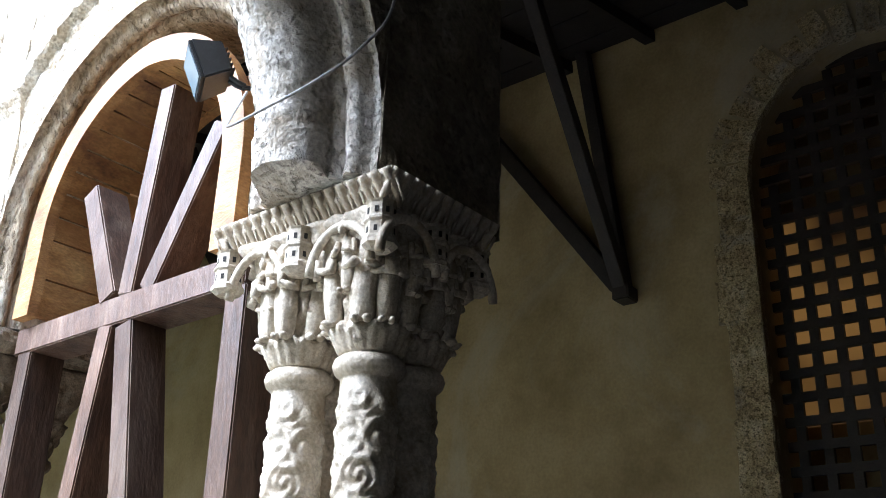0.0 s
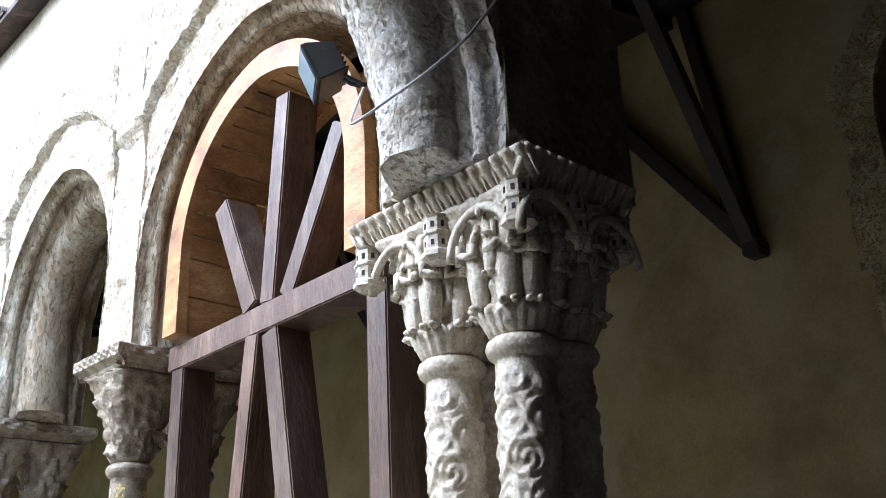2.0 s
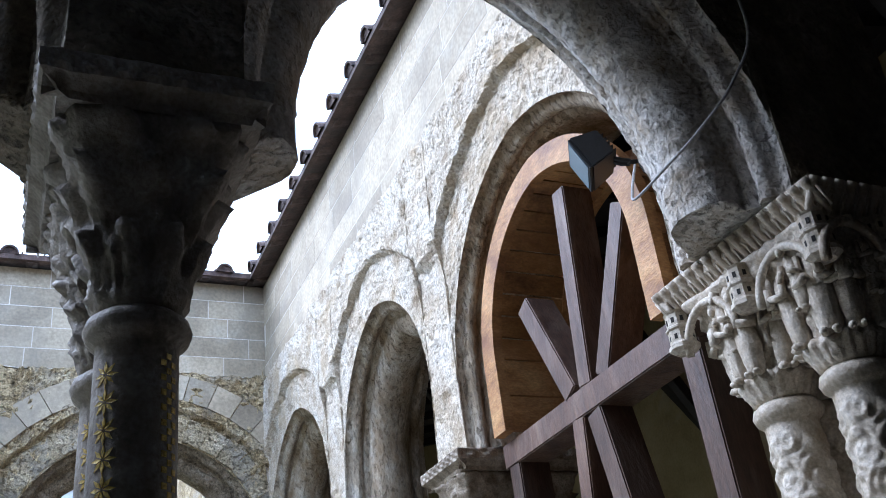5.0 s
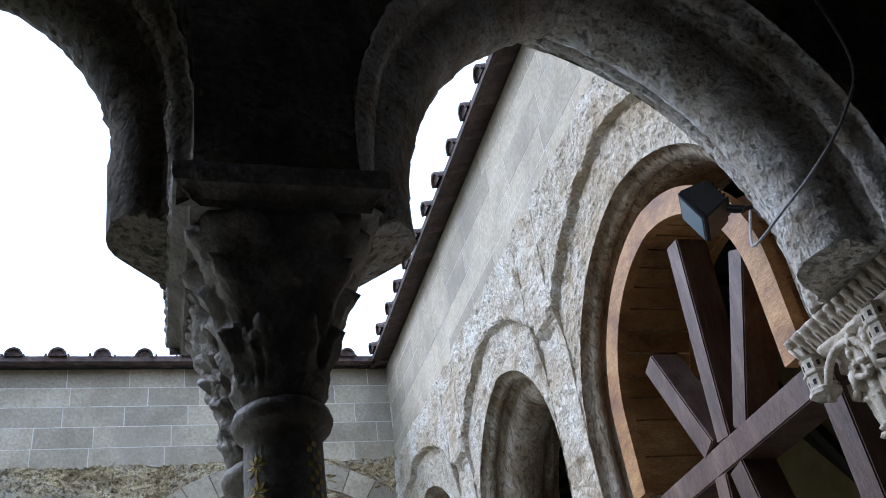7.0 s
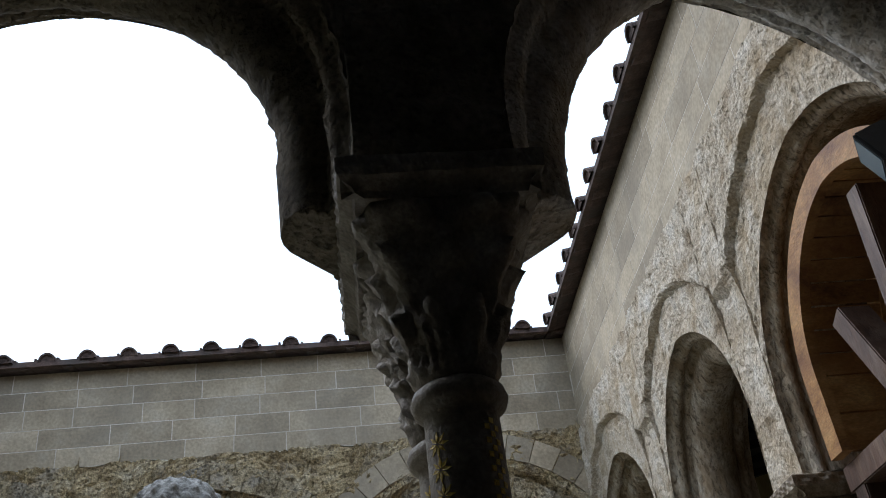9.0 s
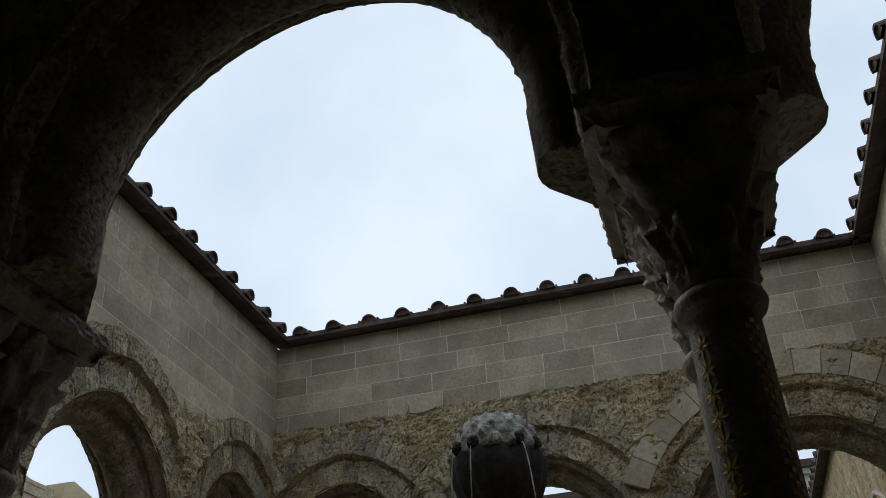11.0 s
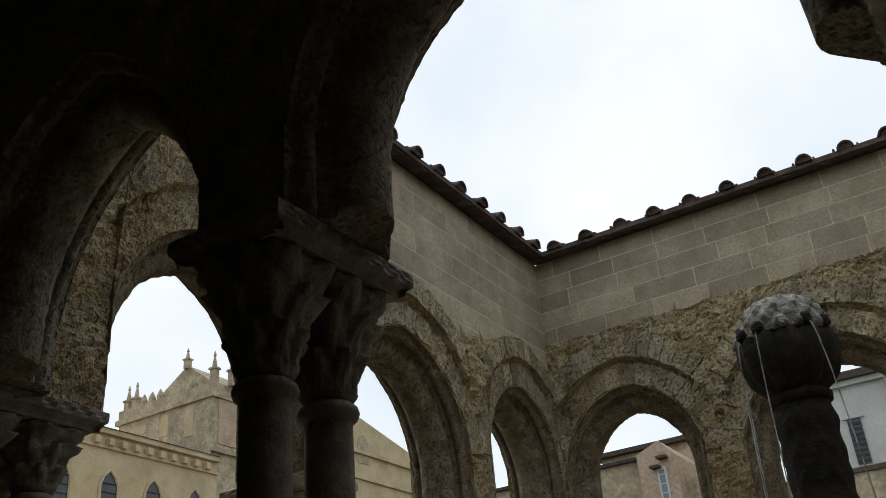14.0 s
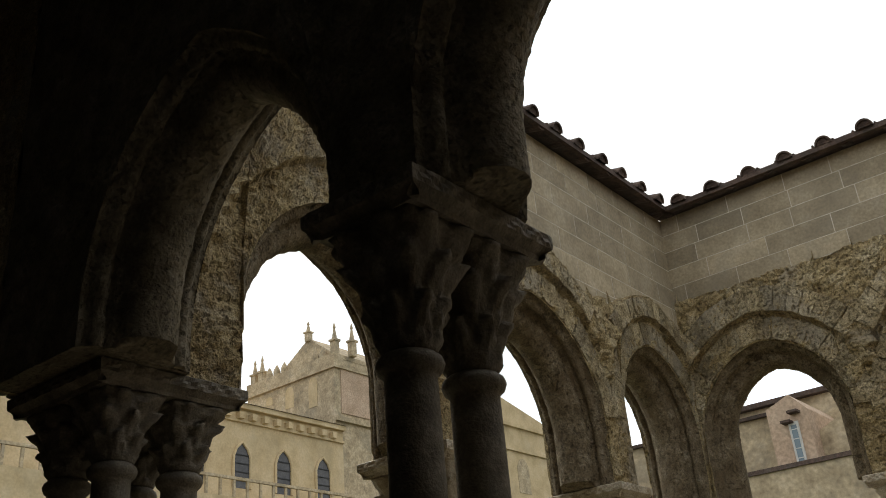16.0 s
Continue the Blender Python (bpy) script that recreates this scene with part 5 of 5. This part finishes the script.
for x in (-47.0, -46.2, -45.4, -42.2, -41.4):
    bm = bmesh.new()
    c = tp(x, 42.8, 0)
    lathe(bm, [(0.26, 23.5), (0.26, 24.05), (0.12, 24.35), (0.03, 24.5)], 6, (c.x, c.y, 0))
    part("merlon", bm, GREYSTONE, transept, "pointed stone merlon")
# second gabled range
house = new("gabled_range")
house.location = (-40.4, 61.7, 0)
tagged(house, "ochre gabled church range with arched window", "building")
bm = bmesh.new()
HI = Vector((40, -62, 0))
v = [bm.verts.new(Vector(p) + HI) for p in ((-40, 56.5, 0), (-40, 75, 0), (-40, 75, 21.5), (-40, 57.6, 25.4), (-40, 56.5, 25.0), (-52, 56.5, 0), (-52, 75, 0), (-52, 75, 21.5), (-52, 57.6, 25.4), (-52, 56.5, 25.0))]
for f in ((0, 1, 2, 3, 4), (9, 8, 7, 6, 5), (0, 5, 6, 1), (1, 6, 7, 2), (2, 7, 8, 3), (3, 8, 9, 4), (4, 9, 5, 0)):
    bm.faces.new([v[i] for i in f])
bmesh.ops.recalc_face_normals(bm, faces=bm.faces)
part("wall", bm, SANDSTONE, house, "ochre stone gable wall")
bm = bmesh.new()
arched(bm, 58.3 - 62, 21.6, 23.9, 0.7, 0.04, 0.4)
part("window", bm, GREYSTONE, house, "arched window recess")
bm = bmesh.new()
arched(bm, 63.0 - 62, 17.0, 19.8, 0.8, 0.04, 0.4)
part("window", bm, GREYSTONE, house, "arched window recess")
solid("string_course", Vector((-40, 56.5, 22.3)) + HI, Vector((-39.75, 75, 22.6)) + HI, SANDSTONE, house)
solid("string_course", Vector((-40, 56.5, 20.3)) + HI, Vector((-39.8, 75, 20.5)) + HI, SANDSTONE, house)

# town houses behind the far arches
low_wall = new("garden_wall")
low_wall.location = (-2, 24.6, 0)
tagged(low_wall, "grey rubble garden wall with a tiled top", "wall")
solid("wall", (-14, 0, 0), (12, 0.4, 6.9), GREYSTONE, low_wall, "grey rubble wall")
solid("coping", (-14, -0.08, 6.9), (12, 0.48, 7.02), TILE, low_wall, "thin tile coping")
orange = new("orange_house")
orange.location = (-6, 26, 0)
tagged(orange, "narrow orange rendered house with a tall window", "house")
bm = bmesh.new()
v = [bm.verts.new(p) for p in ((-0.55, -0.9, 0), (0.62, -0.9, 0), (0.62, -0.9, 8.55), (0.18, -0.9, 9.05), (-0.55, -0.9, 8.75), (-0.55, 3, 0), (0.62, 3, 0), (0.62, 3, 8.55), (0.18, 3, 9.05), (-0.55, 3, 8.75))]
for f in ((0, 1, 2, 3, 4), (9, 8, 7, 6, 5), (0, 5, 6, 1), (1, 6, 7, 2), (2, 7, 8, 3), (3, 8, 9, 4), (4, 9, 5, 0)):
    bm.faces.new([v[i] for i in f])
bmesh.ops.recalc_face_normals(bm, faces=bm.faces)
part("wall", bm, ORANGEWALL, orange, "orange rendered wall")
win = solid("window", (0.02, -0.96, 6.9), (0.30, -0.9, 8.25), WHITEWALL, orange, "tall window with pale frame")
solid("pane", (0.08, -0.97, 6.95), (0.24, -0.955, 8.15), glassm, win)
for k in range(4):
    solid("glazing_bar", (0.08, -0.98, 7.2 + k * 0.27), (0.24, -0.97, 7.225 + k * 0.27), WHITEWALL, win)
solid("canopy", (-0.10, -1.25, 8.2), (0.18, -0.9, 8.27), TILE, orange, "small tiled canopy")
solid("canopy", (0.12, -1.2, 8.46), (0.42, -0.9, 8.53), TILE, orange, "small tiled canopy")
grey = new("rubble_house")
grey.location = (-8, 27, 0)
tagged(grey, "grey rubble house with a tiled roof", "house")
solid("wall", (-4, -1.2, 0), (1.3, 4, 8.75), GREYSTONE, grey, "grey rubble wall")
solid("eave", (-4.1, -1.35, 8.75), (1.35, 4, 8.85), TILE, grey)
solid("upper_wall", (-1.0, 1.5, 8.8), (3.4, 5, 9.75), GREYSTONE, grey, "upper storey wall")
solid("roof", (-1.2, 1.2, 9.75), (2.4, 5.2, 9.9), TILE, grey, "bluish tile roof edge")
solid("window", (0.35, 1.46, 9.1), (0.75, 1.52, 9.6), DARKWIN, grey, "small dark window")
bm = bmesh.new()
v = [bm.verts.new(p) for p in ((2.2, -1.3, 0), (4.8, -1.3, 0), (4.8, -1.3, 8.9), (2.3, -1.3, 7.85), (2.2, 0.5, 0), (4.8, 0.5, 0), (4.8, 0.5, 8.9), (2.3, 0.5, 7.85))]
for f in ((0, 1, 2, 3), (7, 6, 5, 4), (0, 4, 5, 1), (1, 5, 6, 2), (2, 6, 7, 3), (3, 7, 4, 0)):
    bm.faces.new([v[i] for i in f])
bmesh.ops.recalc_face_normals(bm, faces=bm.faces)
part("lean_to", bm, GREYSTONE, grey, "sloping rubble side wall")
white = new("white_house")
white.location = (1, 27, 0)
tagged(white, "pale rendered house with a shuttered window and downpipe", "house")
solid("wall", (-3.0, -1.6, 0), (9, 4, 9.55), WHITEWALL, white, "pale rendered wall")
solid("cornice", (-3.1, -1.75, 9.4), (9.1, 4, 9.55), WHITEWALL, white)
solid("roof", (-3.2, -1.9, 9.55), (9.2, 4.2, 9.75), TILE, white, "tiled roof edge")
wn1 = solid("window", (-1.55, -1.64, 7.25), (-1.2, -1.6, 8.5), DARKWIN, white, "dark shuttered window")
for k in range(8):
    solid("slat", (-1.53, -1.66, 7.3 + k * 0.145), (-1.22, -1.64, 7.37 + k * 0.145), BLACK, wn1)
solid("lintel", (-1.65, -1.68, 8.5), (-1.1, -1.6, 8.56), WHITEWALL, white)
wn2 = solid("window", (2.6, -1.64, 7.25), (2.95, -1.6, 8.5), DARKWIN, white, "dark shuttered window")
bm = bmesh.new()
tube(bm, [(-0.3, -1.7, 9.5), (-0.32, -1.7, 8.5), (-0.35, -1.7, 6.9)], 0.04, 8)
part("downpipe", bm, CABLE, white, "grey downpipe")
solid("base_band", (-3.05, -1.7, 6.9), (9.05, -1.6, 7.2), ORANGEWALL, white, "orange base band")
